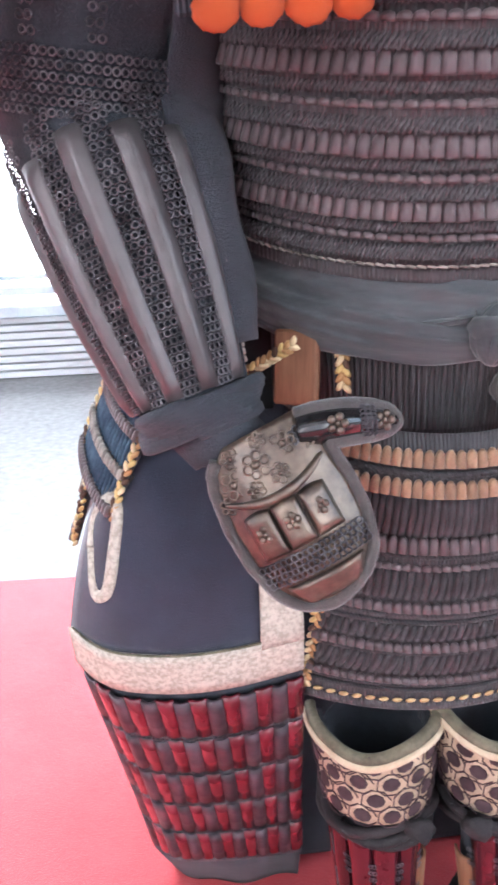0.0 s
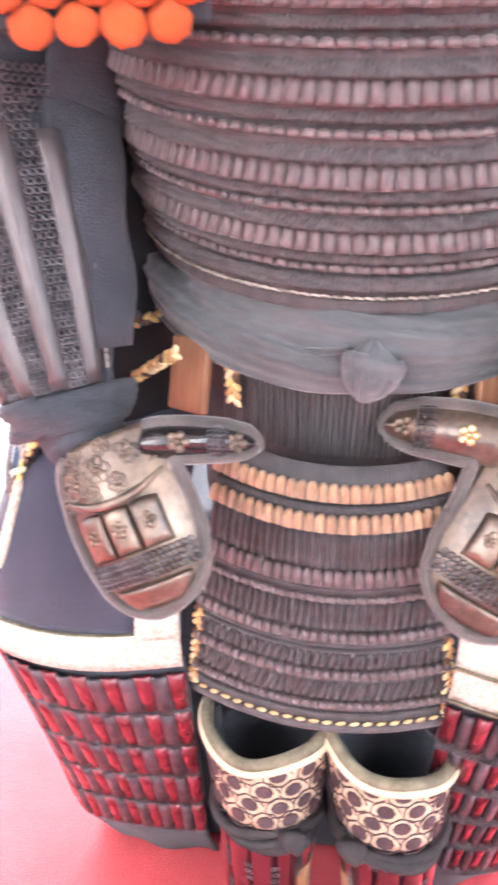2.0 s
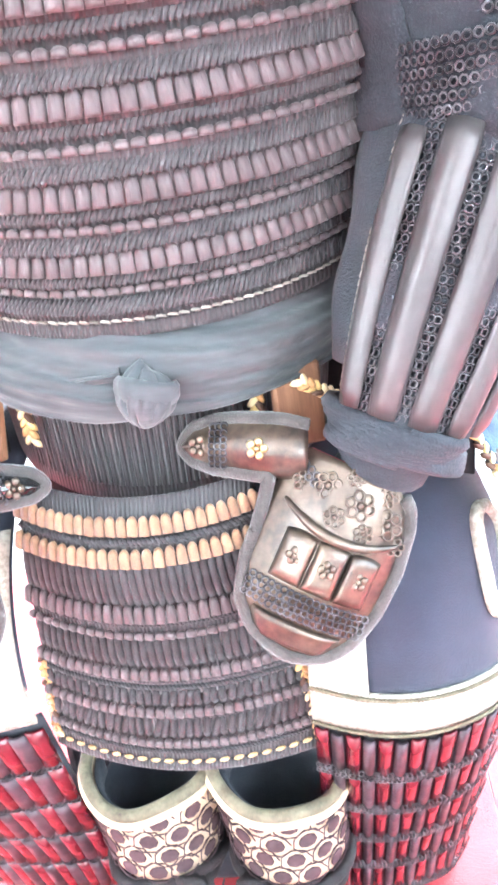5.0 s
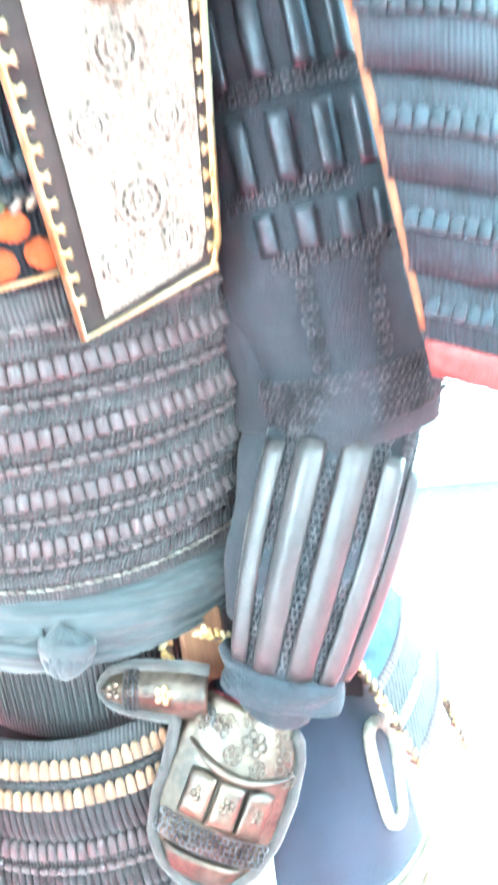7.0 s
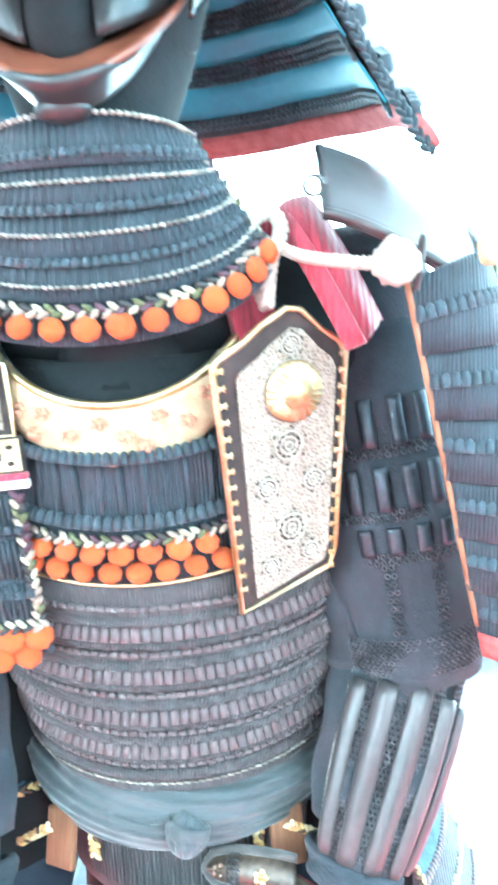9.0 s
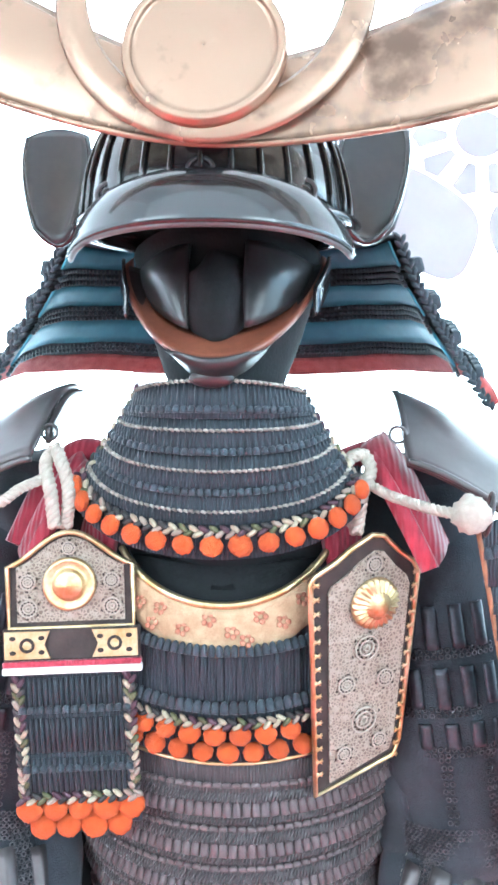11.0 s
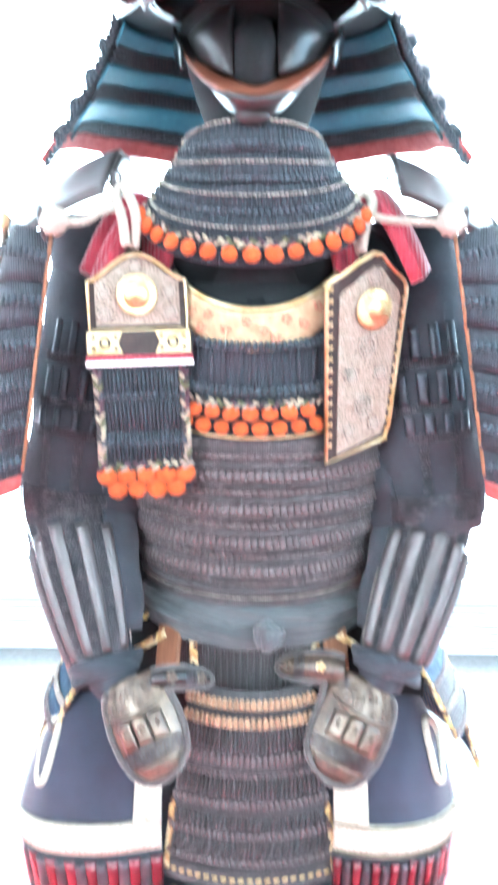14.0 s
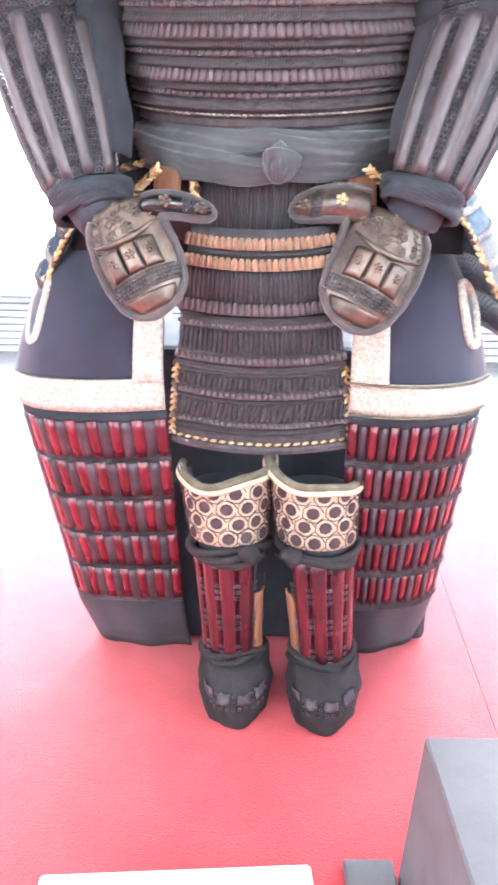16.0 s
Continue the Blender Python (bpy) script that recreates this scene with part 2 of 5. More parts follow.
M_PRINT = mat("plum_print", (0.07, 0.04, 0.045), 0.7, second=(0.045, 0.025, 0.03), scale=120)


# ---- shape helpers ----
def as_mesh(name, verts, faces, smooth=True):
    me = bpy.data.meshes.new(name)
    me.from_pydata([tuple(v) for v in verts], [], faces)
    bm = bmesh.new()
    bm.from_mesh(me)
    bmesh.ops.recalc_face_normals(bm, faces=bm.faces)
    bm.to_mesh(me)
    bm.free()
    if smooth:
        me.polygons.foreach_set("use_smooth", [True] * len(me.polygons))
    return me


STUFF = {"cross_lacing", "stitching", "mail", "cord_lacing", "cord_lacing", "cord_edging", "hem_cord", "pleating", "gilt_edging", "lace_pattern", "braid", "edge_braid", "hem_braid", "back_braid", "inner_lacing"}


def part(name, me, material, parent=None, label="", m=None):
    """Links a mesh (or a (verts, faces) pair) as one object under its parent."""
    if isinstance(me, tuple):
        me = as_mesh(name, *me)
    if not me.materials:
        me.materials.append(material)
    ob = new(name, me)
    if m is not None:
        ob.matrix_world = m
    if parent is not None:
        ob.parent = parent
    return tagged(ob, label, kind="stuff" if name in STUFF else "")


def thing(name, label, category, group="", kind=""):
    return tagged(new(name), label, category, group, kind)


def sheet(fn, nu, nv, thick=0.003, close=False):
    """A shell of the given thickness over fn(u, v), u and v from 0 to 1, with closed edges."""
    us = [i / nu for i in range(nu + (0 if close else 1))]
    vs = [j / nv for j in range(nv + 1)]
    p = np.array([[fn(u, v) for v in vs] for u in us], float)
    if close:
        du = np.roll(p, -1, 0) - np.roll(p, 1, 0)
    else:
        du = np.gradient(p, axis=0)
    dv = np.gradient(p, axis=1)
    nor = np.cross(du, dv)
    nor /= np.maximum(np.linalg.norm(nor, axis=2, keepdims=True), 1e-9)
    q = p - nor * thick
    a, b = len(us), len(vs)
    verts = list(p.reshape(-1, 3)) + list(q.reshape(-1, 3))
    o, faces = a * b, []
    for i in range(a if close else a - 1):
        k = (i + 1) % a
        for j in range(b - 1):
            faces.append((i * b + j, k * b + j, k * b + j + 1, i * b + j + 1))
            faces.append((o + i * b + j, o + i * b + j + 1, o + k * b + j + 1, o + k * b + j))
        faces.append((i * b, o + i * b, o + k * b, k * b))
        faces.append((i * b + b - 1, k * b + b - 1, o + k * b + b - 1, o + i * b + b - 1))
    if not close:
        for i in (0, a - 1):
            for j in range(b - 1):
                faces.append((i * b + j, i * b + j + 1, o + i * b + j + 1, o + i * b + j))
    return verts, faces


def box(sx, sy, sz, bevel=0.002, segs=1, taper=1.0):
    bm = bmesh.new()
    bmesh.ops.create_cube(bm, size=1)
    for v in bm.verts:
        k = taper if v.co.z > 0 else 1
        v.co = (v.co.x * sx * k, v.co.y * sy * k, v.co.z * sz)
    if bevel:
        bmesh.ops.bevel(bm, geom=bm.edges[:], offset=bevel, segments=segs, affect="EDGES", profile=0.5)
    return done(bm, "box", False)


def done(bm, name, smooth=True):
    me = bpy.data.meshes.new(name)
    bmesh.ops.recalc_face_normals(bm, faces=bm.faces)
    bm.to_mesh(me)
    bm.free()
    if smooth:
        me.polygons.foreach_set("use_smooth", [True] * len(me.polygons))
    return me


def tube(pts, r, n=8, closed=False, squash=1.0):
    """A round bar along the points; r may be a list."""
    P = np.array(pts, float)
    k = len(P)
    rs = np.broadcast_to(np.array(r, float), (k,))
    t = (np.roll(P, -1, 0) - np.roll(P, 1, 0)) if closed else np.gradient(P, axis=0)
    t /= np.maximum(np.linalg.norm(t, axis=1, keepdims=True), 1e-9)
    verts, faces = [], []
    a = np.cross(t[0], (0.3, 0.2, 1.0))
    for i in range(k):
        a = a - t[i] * np.dot(a, t[i])
        a /= max(np.linalg.norm(a), 1e-9)
        b = np.cross(t[i], a)
        for j in range(n):
            w = 2 * math.pi * j / n
            verts.append(P[i] + rs[i] * (math.cos(w) * a + squash * math.sin(w) * b))
    for i in range(k if closed else k - 1):
        for j in range(n):
            faces.append((i * n + j, i * n + (j + 1) % n, ((i + 1) % k) * n + (j + 1) % n, ((i + 1) % k) * n + j))
    if not closed:
        faces += [tuple(range(n))[::-1], tuple(range((k - 1) * n, k * n))]
    return verts, faces


def join(pieces):
    verts, faces = [], []
    for v, f in pieces:
        o = len(verts)
        verts += list(v)
        faces += [tuple(i + o for i in q) for q in f]
    return verts, faces


def resample(pts, step):
    P = np.array(pts, float)
    d = np.r_[0, np.cumsum(np.linalg.norm(np.diff(P, axis=0), axis=1))]
    s = np.linspace(0, d[-1], max(2, int(round(d[-1] / step)) + 1))
    return np.stack([np.interp(s, d, P[:, i]) for i in range(3)], 1)


def smooth_path(pts, k=8):
    """A soft curve through the points."""
    P = [Vector(p) for p in pts]
    P = [2 * P[0] - P[1]] + P + [2 * P[-1] - P[-2]]
    out = []
    for i in range(1, len(P) - 2):
        for j in range(k):
            t = j / k
            a, b, c, d = P[i - 1:i + 3]
            out.append(0.5 * (2 * b + (c - a) * t + (2 * a - 5 * b + 4 * c - d) * t * t + (3 * b - a - 3 * c + d) * t ** 3))
    return out + [P[-2]]


def rope(pts, r, lay=3, pitch=0.012, step=0.002):
    """A laid cord: strands that wind round the path."""
    P = resample(pts, step)
    t = np.gradient(P, axis=0)
    t /= np.maximum(np.linalg.norm(t, axis=1, keepdims=True), 1e-9)
    a = np.cross(t[0], (0.3, 0.2, 1.0))
    A = []
    for i in range(len(P)):
        a = a - t[i] * np.dot(a, t[i])
        a /= np.linalg.norm(a)
        A.append(a.copy())
    A = np.array(A)
    B = np.cross(t, A)
    out = []
    for s in range(lay):
        w = 2 * math.pi * (np.arange(len(P)) * step / pitch + s / lay)
        q = P + 0.5 * r * (np.cos(w)[:, None] * A + np.sin(w)[:, None] * B)
        out.append(tube(q, r * 0.56, 6))
    return join(out)


def blob_data(sx, sy, sz, n=8, m=5):
    """A closed egg shape as vertices and faces."""
    verts, faces = [(0, 0, sz)], []
    for i in range(1, m):
        a = math.pi * i / m
        for j in range(n):
            w = 2 * math.pi * j / n
            verts.append((sx * math.sin(a) * math.cos(w), sy * math.sin(a) * math.sin(w), sz * math.cos(a)))
    verts.append((0, 0, -sz))
    e = len(verts) - 1
    for j in range(n):
        faces.append((0, 1 + j, 1 + (j + 1) % n))
        faces.append((e, e - n + (j + 1) % n, e - n + j))
        for i in range(m - 2):
            faces.append((1 + i * n + j, 1 + (i + 1) * n + j, 1 + (i + 1) * n + (j + 1) % n, 1 + i * n + (j + 1) % n))
    return verts, faces


def moved(data, m):
    return [m @ Vector(v) for v in data[0]], data[1]


def along(p, t, nrm):
    """A frame at p: x along t, y into the surface (minus nrm), z up the surface."""
    x = Vector(t).normalized()
    y = -Vector(nrm)
    y = (y - x * y.dot(x)).normalized()
    z = x.cross(y)
    return Matrix.Translation(p) @ Matrix((x, y, z)).transposed().to_4x4()


def braid(pts, r, normal=(0, -1, 0), step=None):
    """A flat plait: pairs of slanted strands laid along the path."""
    step = step or r * 1.5
    P = resample(pts, step)
    t = np.gradient(P, axis=0)
    out, egg = [], blob_data(r * 1.25, r * 0.6, r * 0.55, 6, 4)
    for i in range(len(P)):
        m = along(P[i], t[i], normal)
        for s in (-1, 1):
            out.append(moved(egg, m @ pose(0.25 * step * s, -0.2 * r * (i % 2), 0.45 * r * s, 0, 34 * s + random.uniform(-8, 8), 0)))
    return join(out)


def lace_mesh(w, h, d):
    """One scale head: an upright pad with a round top, one side a little prouder than the other."""
    ring = [(-0.5, -0.5), (0.5, -0.5), (0.5, 0.12), (0.42, 0.34), (0.2, 0.49), (-0.08, 0.5), (-0.34, 0.38), (-0.5, 0.12)]
    verts, faces, n = [], [], len(ring)
    for k, y in ((1.0, 0.0), (1.0, -0.5), (0.72, -1.0)):
        verts += [(x * w * k, d * (y - (0.28 * (x + 0.5) if y else 0)), z * h * (1 if k == 1 else 0.86)) for x, z in ring]
    for r in range(2):
        for j in range(n):
            faces.append((r * n + j, r * n + (j + 1) % n, r * n + n + (j + 1) % n, r * n + n + j))
    faces.append(tuple(range(2 * n, 3 * n)))
    return verts, faces


def lace_row(name, curve, normals, w, h, d, material, parent, single=True, slant=0.0):
    """A row of lacing loops along a curve; single: every loop an object of its own."""
    P = resample(curve, w * 1.06)
    C = np.array(curve, float)
    me = as_mesh(name, *lace_mesh(w, h, d)) if single else None
    data, out = lace_mesh(w, h, d), []
    t = np.gradient(P, axis=0)
    for i in range(len(P)):
        k = int(np.argmin(np.linalg.norm(C - P[i], axis=1)))
        m = along(P[i], t[i], normals[k]) @ pose(0, 0, random.uniform(-1, 1) * h * 0.02, random.uniform(-2, 2), slant + random.uniform(-1.6, 1.6), 0)
        if single:
            part(name, me, material, parent, m=m)
        else:
            out.append(moved(data, m))
    if not single:
        return part(name, join(out), material, parent)


POM = None


def pompom(name, p, nrm, r, parent, squash=0.55):
    """A round silk tuft with slanted threads."""
    global POM
    if POM is None:
        data = blob_data(1, 1, 1, 22, 14)
        v = [Vector(q) for q in data[0]]
        v = [q * (1 + 0.035 * math.sin(17 * (q.x + 0.7 * q.z)) + 0.06 * noise.noise(q * 2.3)) for q in v]
        POM = as_mesh("pompom", v, data[1])
    m = along(p, Vector((0, 0, 1)).cross(Vector(nrm)) * -1, nrm) @ pose(0, 0, 0, 0, random.uniform(-25, 25), 0)
    k = random.uniform(0.94, 1.06)
    return part(name, POM, M_ORANGE, parent, m=m @ Matrix.Diagonal((r * 1.12 * k, r * squash, r * k, 1)))


# ---- the room ----
floor = tagged(part("floor", box(9, 7.2, 0.06, 0), M_GROUT, m=pose(0, -0.8, -0.034)), "pale grey grouted ground under white floor tiles", "floor", kind="structure")
_tile = box(0.596, 0.596, 0.02, 0.002)
for i in range(-7, 8):
    for j in range(-7, 4):
        part("tile", _tile, M_TILE, floor, m=pose(-0.33 + 0.6 * i, 0.77 + 0.6 * j, -0.012))
felt = tagged(part("felt_carpet", box(3.2, 2.7, 0.006, 0.0008), M_FELT, m=pose(-1.2875, -0.42, 0.0)), "bright red felt carpet laid on the tiles", "carpet", "felt carpets")
felt2 = tagged(part("felt_carpet", box(1.3, 2.7, 0.006, 0.0008), M_FELT, m=pose(0.963, -0.42, 0.0004)), "bright red felt carpet laid edge to edge", "carpet", "felt carpets")
ceiling = tagged(part("ceiling", box(9, 7.2, 0.1, 0), M_WALL, m=pose(0, -0.8, 4.9)), "plain white ceiling", "ceiling", kind="structure")


def wall(name, size, m, label):
    return tagged(part(name, box(*size, 0), M_WALL, m=m), label, "wall", kind="structure")


wall("wall_west", (0.15, 9, 4.9), pose(-4.4, 0, 2.4), "plain white side wall")
wall("wall_east_low", (0.15, 9, 0.7), pose(4.4, 0, 0.33), "plain white wall under the side windows")
wall("wall_east_high", (0.15, 9, 1.6), pose(4.4, 0, 4.0), "plain white wall over the side windows")
wall("wall_south", (9, 0.15, 4.9), pose(0, -4.4, 2.4), "plain white wall of the hall")
# the window wall behind the armour
WY = 2.75
wall("wall_north_top", (9, 0.15, 0.3), pose(0, WY, 4.75), "white lintel over the tall windows")
window = thing("window_1", "tall bright window with pale aluminium frame and a vent grille at its foot", "window", kind="structure")
sill = part("window_sill", box(9, 0.16, 0.05, 0.006), M_ALU, window, "pale blue aluminium sill", m=pose(0, WY - 0.04, 0.30))
part("window_frame", box(9, 0.08, 0.035, 0.004), M_ALU, window, m=pose(0, WY, 0.375))
part("window_frame", box(9, 0.06, 0.02, 0.004), M_ALU, window, m=pose(0, WY + 0.01, 0.43))
# grey board behind the slats; its colour gives the shade in the gaps
part("grille_back", box(9, 0.04, 0.27, 0), M_GREYBOARD, window, "grey vent back, its colour standing for the shade between the slats", m=pose(0, WY + 0.03, 0.14))
_slat = box(9, 0.05, 0.026, 0.003)
for i in range(8):
    part("slat", _slat, M_WALL, window, m=pose(0, WY - 0.012, 0.014 + 0.034 * i))
for x in (-4.2, -2.1, 1.9, 4.1):
    part("mullion", box(0.06, 0.08, 4.2, 0.004), M_ALU, window, m=pose(x, WY, 2.5))
pane = part("pane", box(8.6, 0.008, 4.1, 0), mat("clear_glass", (0.95, 0.97, 0.98), 0.02), window, m=pose(0, WY + 0.05, 2.55))
_g = bpy.data.materials["clear_glass"].node_tree
_g.nodes["Principled BSDF"].inputs["Transmission Weight"].default_value = 1.0
_g.nodes["Principled BSDF"].inputs["IOR"].default_value = 1.02
pane.visible_shadow = False
part("column", box(0.12, 0.1, 4.6, 0.01), M_WALL, None, m=pose(-0.645, WY - 0.2, 2.3))
tagged(bpy.data.objects["column"], "slim pale column before the window", "column", kind="structure")
backdrop = tagged(part("backdrop", box(16, 0.05, 10.6, 0), M_OUT, m=pose(0, 6.5, 3.8)), "overexposed white daylight outside the window", "sky", kind="structure")

# banner with a five-petal crest, hung before the window
M_MON = mat("grey_dyed_crest", (0.36, 0.34, 0.35), 0.9, second=(0.31, 0.29, 0.31), scale=5, contrast=0.2)
for _n in (M_MON,):
    nt = _n.node_tree
    tr = nt.nodes.new("ShaderNodeBsdfTranslucent")
    tr.inputs["Color"].default_value = (0.46, 0.41, 0.40, 1)
    ms = nt.nodes.new("ShaderNodeMixShader")
    ms.inputs[0].default_value = 0.38
    nt.links.new(nt.nodes["Principled BSDF"].outputs[0], ms.inputs[1])
    nt.links.new(tr.outputs[0], ms.inputs[2])
    nt.links.new(ms.outputs[0], nt.nodes["Material Output"].inputs["Surface"])


def flat_shape(outline, thick=0.003):
    """A flat plate with the given outline in x and z, facing minus y."""
    n = len(outline)
    verts = [(x, 0, z) for x, z in outline] + [(x, thick, z) for x, z in outline]
    faces = [tuple(range(n)), tuple(range(n, 2 * n))[::-1]] + [(i, (i + 1) % n, n + (i + 1) % n, n + i) for i in range(n)]
    return as_mesh("plate", verts, faces, False)


def petal_outline(r0, r1, half):
    """A petal with a broad round head and rounded inner corners."""
    o = []
    for i in range(40):
        a = 2 * math.pi * i / 40
        c, d = math.cos(a), math.sin(a)
        x, z = math.copysign(abs(c) ** 0.62, c), math.copysign(abs(d) ** 0.62, d)
        rz = 0.5 * (r0 + r1) + 0.5 * (r1 - r0) * z
        o.append((half * x * (0.72 + 0.28 * (rz - r0) / (r1 - r0)), rz))
    return o


crest_banner = thing("crest_banner", "large grey five-petal flower crest on the bright window", "wall decal")
MC = pose(0.93, WY - 0.1, 3.17, 0, 0, 0)
for i in range(5):
    part("petal", flat_shape(petal_outline(0.32, 0.75, 0.37)), M_MON, crest_banner, m=MC @ pose(0, 0, 0, 0, 72 * i, 0))
    for w in (-19, 19):
        part("spoke", flat_shape([(-0.02, 0.16), (0.02, 0.16), (0.062, 0.30), (0.0, 0.335), (-0.062, 0.30)]), M_MON, crest_banner, m=MC @ pose(0, 0, 0, 0, 72 * i + w, 0))
part("heart", flat_shape([(0.125 * math.cos(a), 0.125 * math.sin(a)) for a in np.linspace(0, 2 * math.pi, 28)[:-1]]), M_MON, crest_banner, m=MC)

# label boards on the carpet
board = tagged(part("caption_board", box(0.255, 0.16, 0.045, 0.003), M_BOARD, m=pose(-0.042, -0.347, 0.0255, 0, 0, 8)), "low white caption board lying on the red felt", "sign")
stand = tagged(part("caption_stand", box(0.315, 0.21, 0.176, 0.002, taper=0.92), M_GREYBOARD, m=pose(0.326, -0.312, 0.0915, 0, 0, 4)), "grey box-shaped caption stand on the red felt", "display stand")
stand2 = tagged(part("caption_block", box(0.05, 0.12, 0.012, 0.002), M_GREYBOARD, m=pose(0.137, -0.268, 0.0095, 0, 0, 5)), "small low grey block beside the caption stand", "display stand")


# ---- the armour: torso ----
ZF = [0.60, 0.69, 0.733, 0.80, 0.90, 0.958, 1.075, 1.14]
YF = [0.035, 0.028, 0.010, -0.022, -0.068, -0.098, -0.135, -0.148]


def yfront(z):
    return float(np.interp(z, ZF, YF))


def torso(u, z, out=0.0):
    """The cuirass surface: u is the angle from the front, z the height at the front."""
    a = float(np.interp(z, [0.60, 0.69, 0.75, 0.85, 0.95, 1.05, 1.14], [0.15, 0.158, 0.166, 0.177, 0.183, 0.17, 0.14]))
    return Vector((0.003 + (a + out) * math.sin(u), yfront(z) - out + (0.165 + out) * (1 - math.cos(u)), z + 0.045 * (1 - math.cos(u))))


def torso_n(u):
    return Vector((math.sin(u), -math.cos(u), 0.25)).normalized()


def torso_line(z, u0, u1, out=0.0, n=60):
    us = np.linspace(u0, u1, n)
    return [torso(u, z, out) for u in us], [torso_n(u) for u in us]


UM = radians(100)
form = tagged(part("display_form", join([sheet(lambda u, v: torso(2 * math.pi * u, 0.5 + 0.60 * v, -0.02), 40, 12, 0.01, True), tube(smooth_path([(-0.175, 0.0, 1.10), (-0.13, -0.03, 1.135), (-0.07, -0.06, 1.15), (0.0, -0.065, 1.15), (0.07, -0.06, 1.15), (0.13, -0.03, 1.135), (0.175, 0.0, 1.10)]), 0.05, 18)]), M_BLACK),
              "plain black cloth form that carries the armour", "mannequin")

cuirass = thing("cuirass", "dark laced lamellar cuirass with plum silk lacing and orange tufts", "armour cuirass")
THICK = [0.772, 0.808, 0.849, 0.889]
THIN = [0.755, 0.790, 0.829, 0.869, 0.911]
PLATES = []
edges = [0.735, 0.765, 0.800, 0.840, 0.880, 0.925]
for i in range(5):
    z0, z1 = edges[i], edges[i + 1] + 0.006
    PLATES.append(part("lamellar_plate", sheet(lambda u, v: torso(-UM * 1.6 + 3.2 * UM * u, z0 + (z1 - z0) * v, 0.006 - 0.006 * v), 72, 4, 0.004), M_PLATE, cuirass))


def plate_at(z):
    """The plate on which a row at this height is laced."""
    return PLATES[max(0, min(4, sum(e <= z for e in edges) - 1))]


for z in THICK:
    c, nn = torso_line(z, -UM, UM, 0.005)
    lace_row("lace", c, nn, 0.0079, 0.0142, 0.0036, M_LACE, plate_at(z), single=z > 0.78)
for z in THIN:
    c, nn = torso_line(z, -UM, UM, 0.0045)
    lace_row("cross_lacing", c, nn, 0.0079, 0.0046, 0.0028, M_LACE, plate_at(z), single=False, slant=4)
# slanted stitching between the rows
for z in (0.763, 0.782, 0.799, 0.819, 0.839, 0.859, 0.879, 0.9):
    c, nn = torso_line(z, -UM, UM, 0.003)
    lace_row("stitching", c, nn, 0.0032, 0.0115, 0.0026, M_PLATE, plate_at(z), single=False, slant=32)
c, nn = torso_line(0.737, -UM, UM, 0.009)
lace_row("hem_cord", c, nn, 0.0062, 0.0018, 0.0022, M_LACE_SILVER, cuirass, single=False, slant=10)
part("hem_band", sheet(lambda u, v: torso(-UM + 2 * UM * u, 0.726 + 0.009 * v, 0.008 - 0.003 * v), 72, 3, 0.004), M_PLATE, cuirass, "dark plum band at the hem")
c, nn = torso_line(0.746, -UM, UM, 0.006)
lace_row("stitching", c, nn, 0.003, 0.012, 0.0025, M_PLATE, cuirass, single=False, slant=32)

# breast: neckline, printed leather, navy lacing and orange tufts
UB = radians(62)


def neck_z(u):
    return 1.068 + 0.10 * u * u


part("breast_plate", sheet(lambda u, v: torso(-UB + 2 * UB * u, 0.925 + (neck_z(-UB + 2 * UB * u) - 0.925) * v, 0.0), 48, 10, 0.004), M_PLATE_NAVY, cuirass, "dark navy laced breast")
part("printed_band", sheet(lambda u, v: torso(-0.52 + 1.04 * u, neck_z(-0.52 + 1.04 * u) - 0.036 + 0.042 * v - 0.008 * math.cos(2.6 * (u - 0.5)) + 0.0016 * abs(math.sin(26 * u)) * (1 - v), 0.004), 90, 4, 0.003), M_PRINTED, cuirass, "cream leather printed with small red flowers")
for i, (u, dz) in enumerate([(-0.42, -0.02), (-0.3, -0.014), (-0.18, -0.024), (-0.05, -0.012), (0.06, -0.022), (0.2, -0.013), (0.31, -0.024), (0.42, -0.015), (-0.34, -0.03), (0.13, -0.03)]):
    c0 = torso(u, neck_z(u) + dz, 0.0058)
    ring = [moved(blob_data(0.0026, 0.0008, 0.0026, 6, 4), along(c0, (math.cos(u), math.sin(u), 0), torso_n(u)) @ pose(0.0042 * math.cos(a), 0, 0.0042 * math.sin(a))) for a in np.linspace(0, 2 * math.pi, 6)[:-1]]
    part("printed_flower", join(ring), M_FLOWER, cuirass)
part("neck_rim", tube([torso(u, neck_z(u), 0.003) for u in np.linspace(-0.62, 0.62, 40)], 0.0032, 8), M_GOLD, cuirass, "gilt neckline rim")
for z, h, ww in ((1.030, 0.010, 0.006), (0.982, 0.011, 0.0072)):
    us = np.linspace(-0.9, 0.9, 50)
    c = [torso(u, z + 0.035 * u * u, 0.005) for u in us]
    lace_row("navy_lace", c, [torso_n(u) for u in us], ww, h, 0.004, M_LACE_NAVY, cuirass, single=z < 1.0)
for u in np.linspace(-0.75, 0.75, 17):
    w = 0.02 * random.uniform(-1, 1)
    part("fold", tube([torso(u + w * k, z + 0.03 * u * u, 0.001) for k, z in ((0, 0.988), (0.3, 1.0), (0.7, 1.012), (1, 1.026))], 0.0026, 6), M_PLATE_NAVY, cuirass)
us = np.linspace(-0.82, 0.82, 50)
part("braid", braid([torso(u, 0.968 + 0.03 * u * u, 0.006) for u in us], 0.0044, step=0.0085), M_BRAID, cuirass, "cream, green and purple braid")
